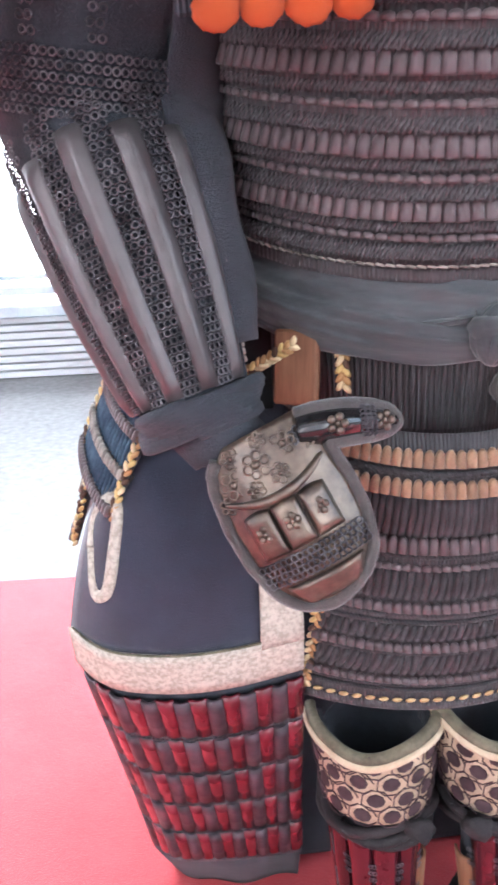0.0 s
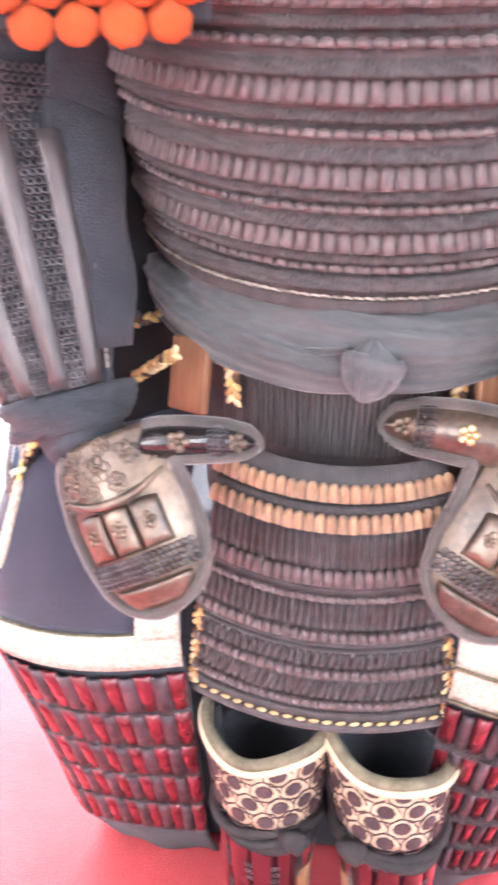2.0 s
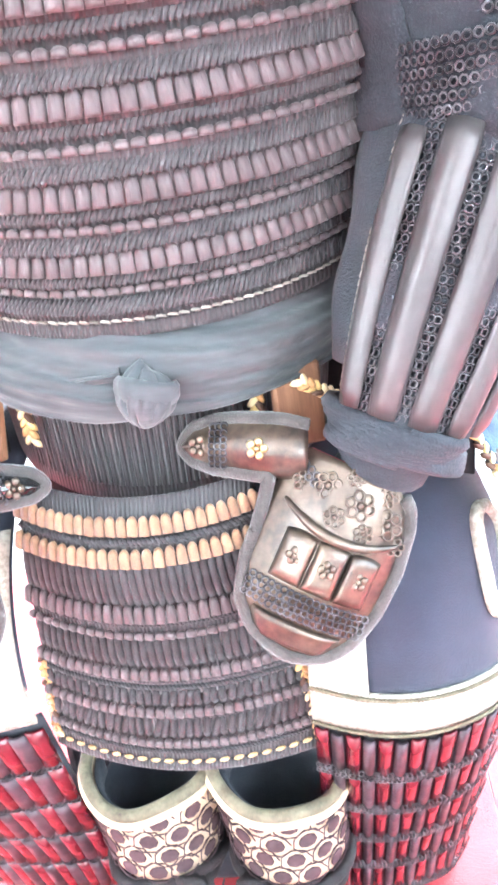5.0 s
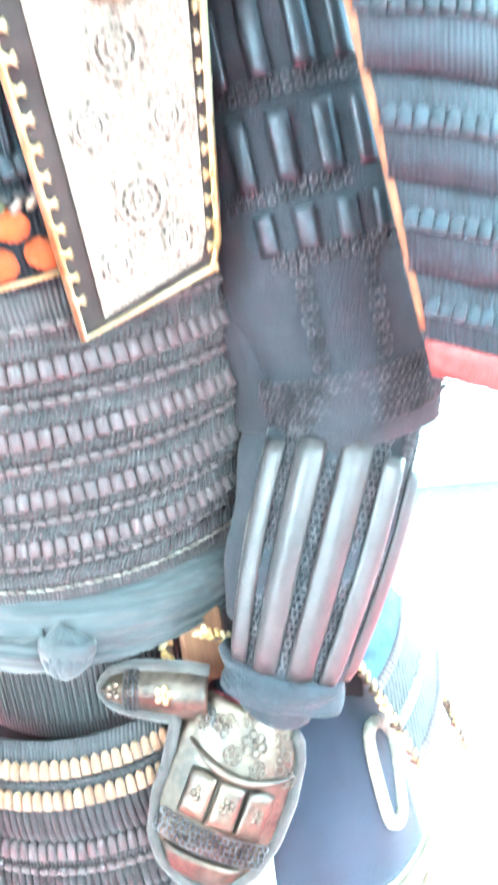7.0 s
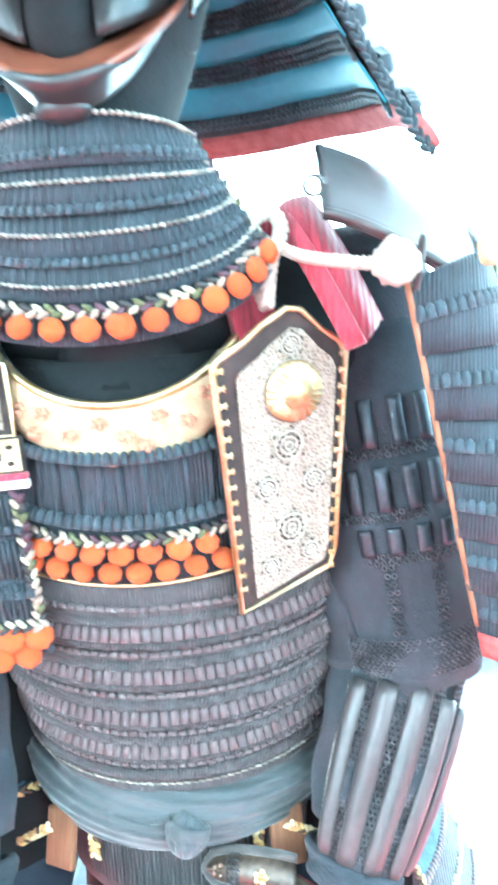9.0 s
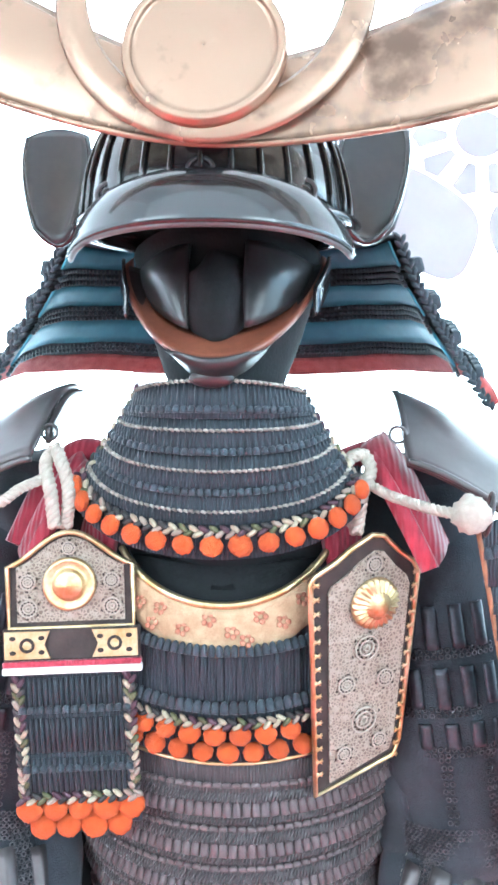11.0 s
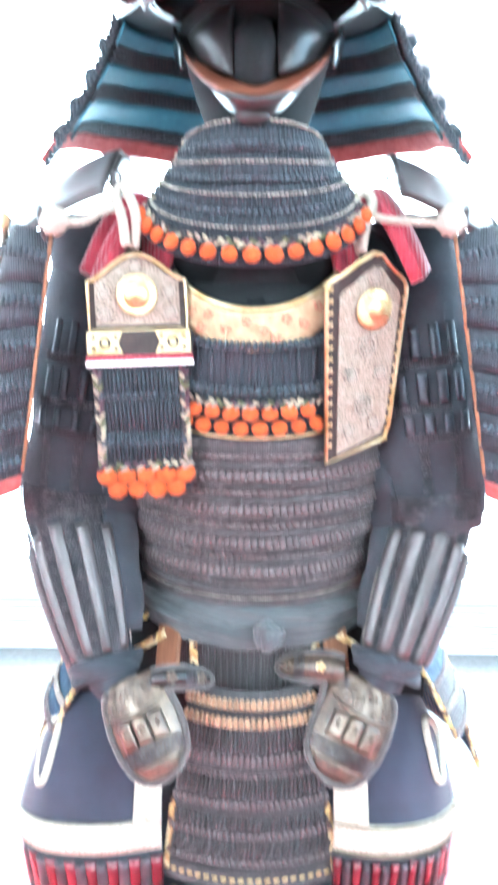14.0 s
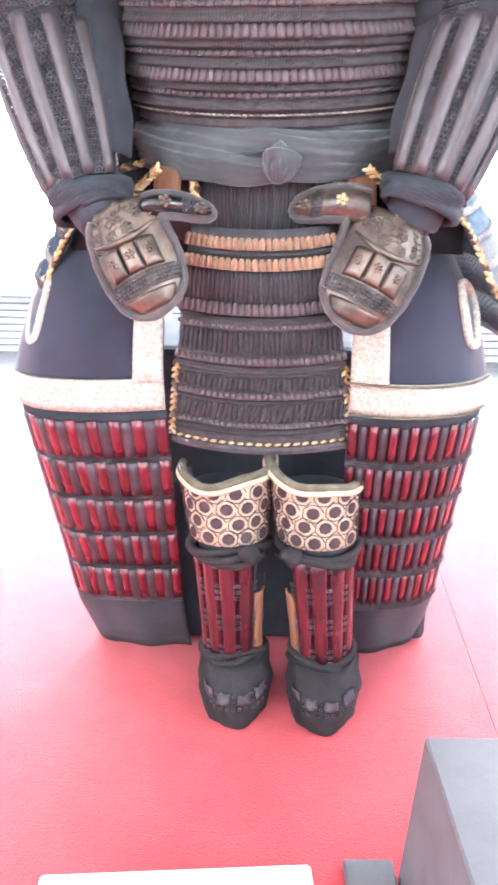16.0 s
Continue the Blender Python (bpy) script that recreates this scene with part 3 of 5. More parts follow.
for row, z, n in ((0, 0.9585, 10), (1, 0.9425, 10)):
    for k in range(n):
        u = -0.72 + 0.116 * (k + 0.5 * row)
        pompom("pompom", torso(u, z + 0.03 * u * u, 0.006), torso_n(u), 0.0086, cuirass, 0.62)
part("gilt_edge", tube([torso(u, 0.932 + 0.03 * u * u, 0.006) for u in np.linspace(-0.95, 0.95, 50)], 0.0016, 6), M_GOLD, cuirass)
# small cord ends at the breast's side
for s in (-1, 1):
    part("cord_end", rope(smooth_path([torso(s * 0.66, 1.04, 0.006), torso(s * 0.6, 1.02, 0.012), torso(s * 0.66, 1.0, 0.008)]), 0.005), M_BRAID, cuirass)
    pompom("pompom", torso(s * 0.68, 1.028, 0.009), torso_n(s * 0.68), 0.009, cuirass)
    part("shoulder_strap", sheet(lambda u, v: torso(s * (0.62 + 0.5 * u), 1.05 + 0.1 * v, 0.008), 6, 8, 0.01), M_RED_CLOTH, cuirass, "crimson padded strap")

# hanging laced cloth below the sash
part("laced_hanger", sheet(lambda u, v: torso(-2.3 + 4.6 * u, 0.60 + 0.12 * v, -0.004), 60, 4, 0.004), M_PLATE, cuirass, "dark upright lacing under the sash")
_hl = [tube([torso(u, z, -0.002) for z in (0.615, 0.66, 0.70)], 0.0021, 5) for u in np.linspace(-0.62, 0.62, 44)]
part("cord_lacing", join(_hl), M_PLATE, cuirass)

# ---- sash ----
sash = thing("waist_sash", "grey crepe sash knotted round the waist", "sash")


def sash_fn(u, v, d=0.0, z0=0.671, z1=0.729):
    a = -math.pi + 2 * math.pi * u
    k = math.sin(v * math.pi)
    w = 0.004 * math.sin(3 * v * math.pi + 4 * a) + 0.003 * math.sin(9 * v + 11 * a) + 0.0022 * math.sin(34 * v + 5 * math.sin(2.2 * a) + 3 * a)
    p = torso(a, 0.72, 0.006 + d + 0.011 * k + 0.5 * w)
    p.z += (z0 + (z1 - z0) * v) - 0.72 + 0.35 * w
    return p


part("wrap", sheet(lambda u, v: sash_fn(u, v), 150, 44, 0.004, True), M_SASH, sash)
part("fold", sheet(lambda u, v: torso(-1.5 + 1.52 * u, 0.706 - 0.014 * math.sin(u * 3.1), 0.016 + 0.007 * math.sin(v * math.pi) + 0.0012 * math.sin(22 * v)) + Vector((0, 0, 0.02 * (v - 0.5) * (1.2 - u))), 50, 24, 0.004), M_SASH, sash)
part("fold", sheet(lambda u, v: torso(0.06 + 1.4 * u, 0.692 + 0.02 * u, 0.016 + 0.007 * math.sin(v * math.pi) + 0.0012 * math.sin(22 * v)) + Vector((0, 0, 0.022 * (v - 0.5) * (0.6 + u))), 50, 24, 0.004), M_SASH, sash)


def lumpy(data, amp, freq, seed=0.0):
    out = []
    for v in data[0]:
        v = Vector(v)
        n = v.normalized() if v.length > 0 else Vector((0, 0, 1))
        out.append(v + n * amp * noise.noise(v * freq + Vector((seed, 0, 0))))
    return out, data[1]




def knot(u, v):
    """The tight knot of the sash: a drop shape pleated along its length and pulled askew."""
    a = 2 * math.pi * u
    k = math.sin(math.pi * min(0.985, max(0.015, v))) ** 0.62
    r = 1 + 0.04 * math.sin(11 * a + 6 * v) + 0.03 * math.sin(17 * a - 4 * v) + 0.07 * math.sin(2 * a + 2.5)
    return Vector((0.021 + 0.0155 * k * r * math.cos(a) - 0.006 * (v - 0.5), -0.002 + 0.017 * k * r * math.sin(a), 0.709 - 0.036 * v - 0.004 * math.cos(a) * (1 - v)))


part("knot", sheet(knot, 72, 20, 0.002, True), M_SASH, sash)
part("knot_band", tube([knot(u, 0.42 + 0.1 * math.sin(2 * math.pi * u)) for u in np.linspace(0, 1, 30)[:-1]], 0.0042, 8, True, 2.0), M_SASH, sash)

# ---- skirt panels ----
ZS = [0.36, 0.39, 0.48, 0.548, 0.60, 0.63]
YS = [0.036, 0.03, 0.010, -0.004, -0.014, -0.006]
WS = [0.110, 0.108, 0.097, 0.088, 0.080, 0.078]


def skirt(s, z, out=0.0):
    w = float(np.interp(z, ZS, WS))
    return Vector((0.0 + w * s, float(np.interp(z, ZS, YS)) - out + 0.022 * s * s, z - 0.006 * (1 - s * s)))


def skirt_line(z, out, n=40, e=0.985):
    ss = np.linspace(-e, e, n)
    return [skirt(s, z, out) for s in ss], [Vector((0.35 * s, -1, 0.1)).normalized() for s in ss]


front_skirt = thing("skirt_panel", "front skirt panel laced in tan and plum silk, gold hem", "armour skirt", "skirt panels")
ed = [0.372, 0.42, 0.465, 0.51, 0.565, 0.628]
for i in range(5):
    z0, z1 = ed[i], ed[i + 1] + 0.004
    part("lamellar_plate", sheet(lambda u, v: skirt(2 * u - 1, z0 + (z1 - z0) * v, 0.005 - 0.005 * v), 30, 4, 0.004), M_PLATE, front_skirt)
for z, mt, h in ((0.617, M_LACE_TAN, 0.013), (0.596, M_LACE_TAN, 0.013), (0.548, M_LACE, 0.0135), (0.489, M_LACE, 0.0085), (0.447, M_LACE, 0.0075), (0.410, M_LACE, 0.006)):
    c, nn = skirt_line(z, 0.0062)
    lace_row("lace", c, nn, 0.0068, h, 0.0035, mt, front_skirt)
c, nn = skirt_line(0.528, 0.0062)
lace_row("cross_lacing", c, nn, 0.0068, 0.005, 0.003, M_LACE, front_skirt, single=False, slant=5)
for z, r in ((0.606, 0.0032), (0.5375, 0.003), (0.4805, 0.003), (0.4725, 0.0026), (0.4395, 0.003), (0.403, 0.0028), (0.396, 0.0024)):
    c, nn = skirt_line(z, 0.0045)
    part("flat_braid", rope(c, r, 2, 0.006, 0.0016), M_GATHERED, front_skirt, "dark flat braid")
# gathered upright cords between the rows
for z0, z1, lean in ((0.556, 0.5885, 0.0), (0.497, 0.523, 0.02), (0.454, 0.469, 0.03), (0.416, 0.436, 0.06)):
    for e in np.linspace(-0.96, 0.96, 32):
        w = lean * random.uniform(0.2, 1.2)
        part("gathered_cord", tube([skirt(max(-0.985, min(0.985, e + w * k)), z0 + (z1 - z0) * k, 0.003 + 0.0022 * math.sin(math.pi * k)) for k in (0, 0.35, 0.7, 1)], 0.0031, 6), M_GATHERED, front_skirt)
_hem = resample([skirt(s, 0.386, 0.007) for s in np.linspace(-1, 1, 60)], 0.0112)
_hd = np.gradient(_hem, axis=0)
for p, d in zip(_hem, _hd):
    part("gold_stitch", moved(blob_data(0.0044, 0.0014, 0.0021, 8, 5), along(p, d, (0, -1, 0.1)) @ pose(0, 0, 0, 0, random.uniform(-14, -4), 0)), M_GOLDTHREAD, front_skirt)
part("hem_roll", tube([skirt(s, 0.379, 0.004) for s in np.linspace(-1, 1, 40)], 0.0052, 8), M_PLATE, front_skirt, "dark padded hem")
for s in (-1, 1):
    part("edge_braid", braid([skirt(s, z, 0.006) for z in np.linspace(0.39, 0.475, 14)], 0.0042, normal=(0.3 * s, -1, 0), step=0.0085), M_BRAID_GOLD, front_skirt, "gold and black braid")


def side_skirt(s, u0, u1, drop, flare, group="skirt panels"):
    """A skirt panel at the hip, flaring outwards; s: side, u0 to u1: angles from the front."""
    def fn(u, v):
        a = s * (u0 + (u1 - u0) * u)
        p = torso(a, 0.68, 0.012)
        d = Vector((math.sin(a), -math.cos(a) * 0.6, 0)).normalized()
        return p + d * flare * (v ** 0.5) + Vector((0, 0, -drop * v))
    t = thing("skirt_panel", "dark hip skirt panel of laced rows with pale cord edges", "armour skirt", group)
    n = 5
    for i in range(n):
        part("lamellar_plate", sheet(lambda u, v: fn(u, (i + v * 1.1) / n) + Vector((s * 0.004 * v, -0.002 * v, 0)), 20, 4, 0.004), M_BLUE if i < 3 else M_PLATE, t)
        us = np.linspace(0.02, 0.98, 24)
        c = [fn(u, (i + 0.95) / n) + Vector((s * 0.006, -0.003, 0)) for u in us]
        nn = [Vector((math.sin(s * (u0 + (u1 - u0) * u)), -math.cos(u0 + (u1 - u0) * u), 0.4)).normalized() for u in us]
        if s < 0:
            c, nn = c[::-1], nn[::-1]
        lace_row("cross_lacing", c, nn, 0.0055, 0.009, 0.003, M_LACE_SILVER if i % 2 else M_LACE, t, single=False)
        part("pleating", join([tube([fn(u, (i + w) / n) + Vector((s * 0.003, -0.002, 0)) for w in (0.1, 0.5, 0.9)], 0.0022, 5) for u in np.linspace(0.05, 0.95, 18)]), M_BLUE, t)
    for e in (0, 1):
        part("edge_braid", braid([fn(e, v) + Vector((s * 0.004, -0.004, 0)) for v in np.linspace(0, 1, 20)], 0.004, normal=(0.6 * s, -0.8, 0), step=0.0075), M_BRAID_GOLD, t, "gold and black braid")
    return t


for s in (-1, 1):
    side_skirt(s, 0.95, 1.45, 0.14, 0.125)
    side_skirt(s, 1.5, 2.2, 0.25, 0.15)

# toggles and wooden pegs that hang below the sash
for s in (-1, 1):
    tg = thing("cord_toggle", "short gold and black braided hanging cord", "cord", "hanging cords")
    x = 0.078 * s
    part("braid", braid([torso(x / 0.16, z, 0.012) for z in np.linspace(0.645, 0.695, 12)], 0.0046, step=0.006), M_BRAID_GOLD, tg)
    tg2 = thing("cord_toggle", "slanting gold and black braided hanging cord", "cord", "hanging cords")
    part("braid", braid([(s * (0.112 + 0.04 * v), 0.02 + 0.03 * v, 0.688 - 0.03 * v) for v in np.linspace(0, 1, 12)], 0.0042, step=0.006), M_BRAID_GOLD, tg2)
    tagged(part("leather_tab", box(0.034, 0.008, 0.055, 0.002), M_WOOD, m=pose(s * 0.108, 0.045, 0.665, -8, 0, 25 * s)), "brown leather tab hanging under the sash", "leather tab", "leather tabs")


# ---- arms ----
def ring_link(r, w):
    """A small flat iron ring."""
    n, verts, faces = 7, [], []
    for i in range(n):
        a = 2 * math.pi * i / n
        for k, d in ((r + w, 0), (r, -w), (r - w, 0)):
            verts.append((k * math.cos(a), d, k * math.sin(a)))
    for i in range(n):
        j = (i + 1) % n
        for q in range(3):
            faces.append((i * 3 + q, j * 3 + q, j * 3 + (q + 1) % 3, i * 3 + (q + 1) % 3))
    return verts, faces


RING = ring_link(0.0022, 0.0007)


def arm_sleeve(s):
    t = thing("armoured_sleeve", "dark cloth sleeve with iron splints, mail and a lacquered hand guard", "armour sleeve", "armoured sleeves")
    S, E, W = Vector((s * 0.195, 0.01, 1.12)), Vector((s * (0.238 if s < 0 else 0.232), 0.04, 0.845)), Vector((s * (0.178 if s < 0 else 0.168), -0.012 if s < 0 else 0.006, 0.655 if s < 0 else 0.660))
    def limb(A, B, ra, rb, out=0.0):
        ax = (B - A).normalized()
        f = Vector((0, -1, 0))
        f = (f - ax * f.dot(ax)).normalized()
        side = ax.cross(f) * -1
        if side.x * s < 0:
            side = -side
        def fn(a, v, o=0.0):
            c = A.lerp(B, v)
            r = ra + (rb - ra) * v + out + o + 0.006 * math.sin(math.pi * v)
            return c + f * r * math.cos(a) + side * r * math.sin(a)
        def nr(a):
            return f * math.cos(a) + side * math.sin(a)
        return fn, nr
    up, upn = limb(S, E, 0.064, 0.058)
    lo, lon = limb(E, W, 0.055 if s < 0 else 0.045, 0.034)
    def wrinkle(fn, u, v):
        a = 2 * math.pi * u
        return fn(a, v, 0.0025 * math.sin(14 * v + 2 * math.sin(a)) + 0.002 * math.sin(5 * a + 9 * v))
    part("upper_sleeve", sheet(lambda u, v: wrinkle(up, u, -0.3 + 1.37 * v), 36, 24, 0.004, True), M_CLOTH, t)
    part("shoulder_pad", moved(lumpy(blob_data(0.068, 0.075, 0.062, 20, 14), 0.006, 20), Matrix.Translation((s * 0.188, 0.005, 1.155))), M_CLOTH, t, "dark cloth shoulder pad")
    part("lower_sleeve", sheet(lambda u, v: wrinkle(lo, u, -0.04 + 1.04 * v), 36, 20, 0.004, True), M_CLOTH, t)
    part("sleeve_edge", join([tube([lo(a, v, 0.002) for v in np.linspace(0, 1, 20)], 0.003, 6) for a in (-1.25, 1.75)]), M_CLOTH, t)
    # loose cloth on the inner side of the sleeve
    part("sleeve_flap", sheet(lambda u, v: lo(-0.95 - 0.75 * u, 0.9 * v - 0.05, 0.002 + 0.02 * u * (1 - 0.5 * v) + 0.002 * math.sin(14 * v + 3 * u)), 8, 18, 0.003), M_CLOTH, t)
    part("sleeve_flap", sheet(lambda u, v: up(-0.95 - 0.85 * u, 0.35 + 0.68 * v, 0.002 + 0.028 * u + 0.003 * math.sin(11 * v + 3 * u)), 8, 18, 0.003), M_CLOTH, t)
    fc = [lo(-1.2, v, 0.006) for v in np.linspace(0.05, 0.9, 30)]
    lace_row("stitching", fc, [lon(-1.2)] * 30, 0.0045, 0.0014, 0.0012, M_LACE_SILVER, t, single=False)
    # cloth that closes the sleeve against the side of the cuirass
    part("under_sleeve", sheet(lambda u, v: Vector((s * (0.125 + (0.1 + (0.04 * v if s < 0 else 0.0)) * u), 0.105 - 0.04 * u + 0.004 * math.sin(9 * v), 0.60 + 0.52 * v)), 8, 18, 0.004), M_BLACK, t)
    # long iron splints of the forearm
    angs = [-0.95, -0.42, 0.12, 0.66, 1.22, 1.8]
    for k, a0 in enumerate(angs):
        v0, v1 = 0.15 + 0.03 * abs(k - 2), 0.95
        part("splint", sheet(lambda u, v: lo(a0 + (u - 0.5) * 0.31, v0 + (v1 - v0) * v, 0.0055 + 0.0048 * (1 - abs(2 * u - 1)) ** 0.7 * min(1, 8 * v * (1 - v) + 0.5)), 8, 16, 0.003), M_STEEL, t)
    for k in range(len(angs) - 1):
        a0 = 0.5 * (angs[k] + angs[k + 1])
        links = []
        for i in range(34):
            v = 0.1 + 0.84 * i / 33
            for j in (-1.5, -0.5, 0.5, 1.5):
                a = a0 + 0.078 * j + (0.036 if i % 2 else 0)
                links.append(moved(RING, along(lo(a, v, 0.0058), (upn(a + 1.57)), lon(a))))
        part("mail", join(links), M_MAIL, t)
    links = []
    for i in range(6):
        for a in np.linspace(-1.4, 2.0, 44):
            links.append(moved(RING, along(up(a + 0.02 * (i % 2), 0.90 + 0.022 * i, 0.0055), upn(a + 1.57), upn(a))))
    # small plates in rows on the upper arm, with mail between
    for r, (v0, v1) in enumerate(((0.16, 0.30), (0.36, 0.49), (0.54, 0.62))):
        for a0 in (-0.54, -0.22, 0.1, 0.4):
            part("small_plate", sheet(lambda u, v: up(a0 + 0.05 * r + (u - 0.5) * 0.135, v0 + (v1 - v0) * v, 0.0055 + 0.002 * math.sin(math.pi * u)), 4, 6, 0.003), M_IRON, t)
        for i in range(2):
            for a in np.linspace(-0.9, 0.55, 18):
                links.append(moved(RING, along(up(a + 0.05 * r, v1 + 0.005 + 0.02 * i, 0.0055), upn(a + 1.57), upn(a))))
    for i in range(9):
        for a in (-0.3, -0.22, 0.28, 0.36):
            links.append(moved(RING, along(up(a + 0.02 * (i % 2), 0.66 + 0.026 * i, 0.0055), upn(a + 1.57), upn(a))))
    part("mail", join(links), M_MAIL, t)
    # gathered wrist tie
    part("wrist_tie", tube([lo(a, 0.97 + 0.0022 * a + 0.008 * math.sin(a), 0.006 + 0.003 * math.sin(3.1 * a)) for a in np.linspace(0, 14 * math.pi, 180)], 0.0048, 6), M_CLOTH, t)

    part("cuff", tube(smooth_path([E.lerp(W, 0.9), W, Vector((s * 0.158, 0.012 if s > 0 else -0.024, 0.636)), Vector((s * 0.145, 0.016 if s > 0 else -0.02, 0.618))]), [0.034] * 8 + [0.03] * 8 + [0.024] * 9, 16), M_CLOTH, t)

    # hand guard: a plate that runs on into the thumb guard, edged all round with suede
    ez = (Vector((s * 0.094, -0.045, 0.525)) - Vector((s * 0.158, 0.0, 0.65))).normalized()
    ey = Vector((s * -0.12, 0.92, -0.36))
    ey = (ey - ez * ey.dot(ez)).normalized()
    ex = ey.cross(ez) * s
    H = Matrix.Translation((-0.147, -0.052, 0.648) if s < 0 else (0.146, -0.014, 0.633)) @ Matrix((ex, ey, ez)).transposed().to_4x4()
    if s < 0:
        H = H @ Matrix.Translation((0, 0, 0.006)) @ Matrix.Diagonal((0.92, 1, 0.95, 1))
    Z0, Z1 = -0.008, 0.117
    ZP = [-0.008, 0.003, 0.015, 0.043, 0.071, 0.094, 0.104, 0.112, 0.117]
    inner, outer = [0.036, 0.042, 0.046, 0.047, 0.046, 0.040, 0.032, 0.020, 0.004], [-0.020, -0.034, -0.039, -0.043, -0.042, -0.036, -0.030, -0.020, -0.006]
    def hand(u, v, o=0.0):
        z = Z0 + (Z1 - Z0) * v
        x = float(np.interp(z, ZP, outer)) * (1 - u) + float(np.interp(z, ZP, inner)) * u
        return at(x, z, o)
    def at(x, z, o=0.0):
        """A place on the domed back of the hand."""
        return H @ Vector((x, 9.0 * x * x + 2.2 * (z - 0.04) ** 2 + 5.0 * max(0.0, z - 0.085) ** 2 - 0.004 - o, z))
    def side(u):
        return u if s > 0 else 1 - u
    def hn(x):
        return (H.to_3x3() @ Vector((14 * x, -1, 0))).normalized()
    part("hand_plate", sheet(lambda u, v: hand(side(u), v), 24, 28, 0.004), M_LACQUER_DULL, t, "worn bronze lacquered iron hand plate")
    part("hand_lining", sheet(lambda u, v: hand(0.04 + 0.92 * side(u), 0.96 * v, -0.008), 12, 14, 0.004), M_RED_CLOTH, t, "red lining")
    # raised knuckle edge and three finger plates below it
    part("knuckle_ridge", tube([at(x, 0.0365 - 0.007 * (x / 0.03) ** 2, 0.002) for x in np.linspace(-0.036, 0.038, 30)], [0.0012 + 0.0024 * math.sin(math.pi * k / 29) for k in range(30)], 8), M_LACQUER_DULL, t)
    for k in range(3):
        xc = 0.0205 - 0.0205 * k
        def pad(u, v):
            x = xc + 0.0098 * (2 * u - 1)
            top = 0.0385 + 0.002 * (2 * u - 1) ** 2
            e = min(1.0, 9 * u * (1 - u) + 0.1, 9 * v * (1 - v) + 0.1)
            return at(x, top + (0.072 - top) * v, 0.0012 + 0.0042 * e)
        kp = part("knuckle_plate", sheet(lambda u, v: pad(side(u), v), 12, 12, 0.002), M_LACQUER_DULL, t)
        m0 = along(at(xc, 0.054, 0.0055), ex, hn(xc))
        part("flower_boss", join([moved(blob_data(0.0024, 0.0012, 0.0024, 6, 4), m0 @ pose(0.0036 * math.cos(a), 0, 0.0036 * math.sin(a))) for a in np.linspace(0, 2 * math.pi, 6)[:-1]] + [moved(blob_data(0.0018, 0.0016, 0.0018, 6, 4), m0)]), M_LACQUER_DULL, kp)
    part("mail", join([moved(RING, along(at(x + 0.001 * (i % 2), 0.0765 + 0.0042 * i, 0.0025), ex, hn(x))) for i in range(4) for x in np.linspace(-0.036, 0.038, 19)]), M_MAIL, t)
    part("finger_plate", sheet(lambda u, v: at((-0.027 + 0.058 * side(u)) * (1 - 0.35 * v * v), 0.0945 + 0.017 * v, 0.001 + 0.0036 * min(1, 7 * u * (1 - u) + 0.2, 7 * v * (1 - v) + 0.2)), 14, 10, 0.002), M_LACQUER_DULL, t)
    # chased flowers on the back of the hand
    for (x, z, r) in ((0.018, 0.008, 0.0075), (-0.004, 0.012, 0.0085), (-0.024, 0.017, 0.0085), (0.008, 0.024, 0.006), (-0.012, 0.027, 0.0055), (-0.034, 0.028, 0.0055), (0.032, 0.012, 0.006), (-0.018, 0.001, 0.006), (0.004, -0.002, 0.005)):
        m0 = along(at(x, z, 0.0004), ex, hn(x)) @ pose(0, 0, 0, 0, random.uniform(0, 60), 0)
        petals = [moved(tube([(0.72 * r * math.cos(a) + 0.36 * r * math.cos(b), -0.0004, 0.72 * r * math.sin(a) + 0.36 * r * math.sin(b)) for b in np.linspace(0, 2 * math.pi, 9)[:-1]], 0.0009, 5, True), m0) for a in np.linspace(0, 2 * math.pi, 7)[:-1]]
        part("flower_boss", join(petals + [moved(blob_data(r * 0.3, 0.0018, r * 0.3, 7, 4), m0)]), M_LACQUER_DULL, t)
    part("mail", join([moved(RING, along(at(0.026 + 0.0042 * i, 0.006 + 0.0045 * j - 0.002 * i, 0.001), ex, hn(0.035))) for i in range(5) for j in range(2)]), M_MAIL, t)
    # thumb guard
    if s > 0:
        A2, B2, half = (0.036, -0.004), (0.110, 0.025), 0.018
    else:
        A2, B2, half = (0.030, 0.006), (0.096, 0.033), 0.0125
    def thumb(u, v, o=0.0):
        w = half * float(np.interp(v, [0, 0.2, 0.5, 0.75, 0.92, 1], [0.92, 1.0, 0.95, 0.86, 0.6, 0.12]))
        x = 2 * u - 1
        dx, dz = B2[0] - A2[0], B2[1] - A2[1]
        k = math.hypot(dx, dz)
        px, pz = A2[0] + dx * v - dz / k * x * w, A2[1] + dz * v + dx / k * x * w - 0.003 * math.sin(math.pi * v)
        return H @ Vector((px, 0.004 + 0.03 * v ** 1.4 + 0.011 * x * x - 0.008 * math.sin(math.pi * min(1, v + 0.1)) - o, pz))
    part("thumb_guard", sheet(lambda u, v: thumb(side(1 - u), v), 12, 22, 0.004), M_LACQUER_DULL if s > 0 else M_LACQUER, t, "lacquered iron thumb guard")
    part("thumb_joint", join([moved(RING, along(thumb(u, 0.66 + 0.045 * j, 0.001), ex, (0, -1, 0.2))) for j in range(3) for u in np.linspace(0.12, 0.88, 7)]), M_MAIL, t)
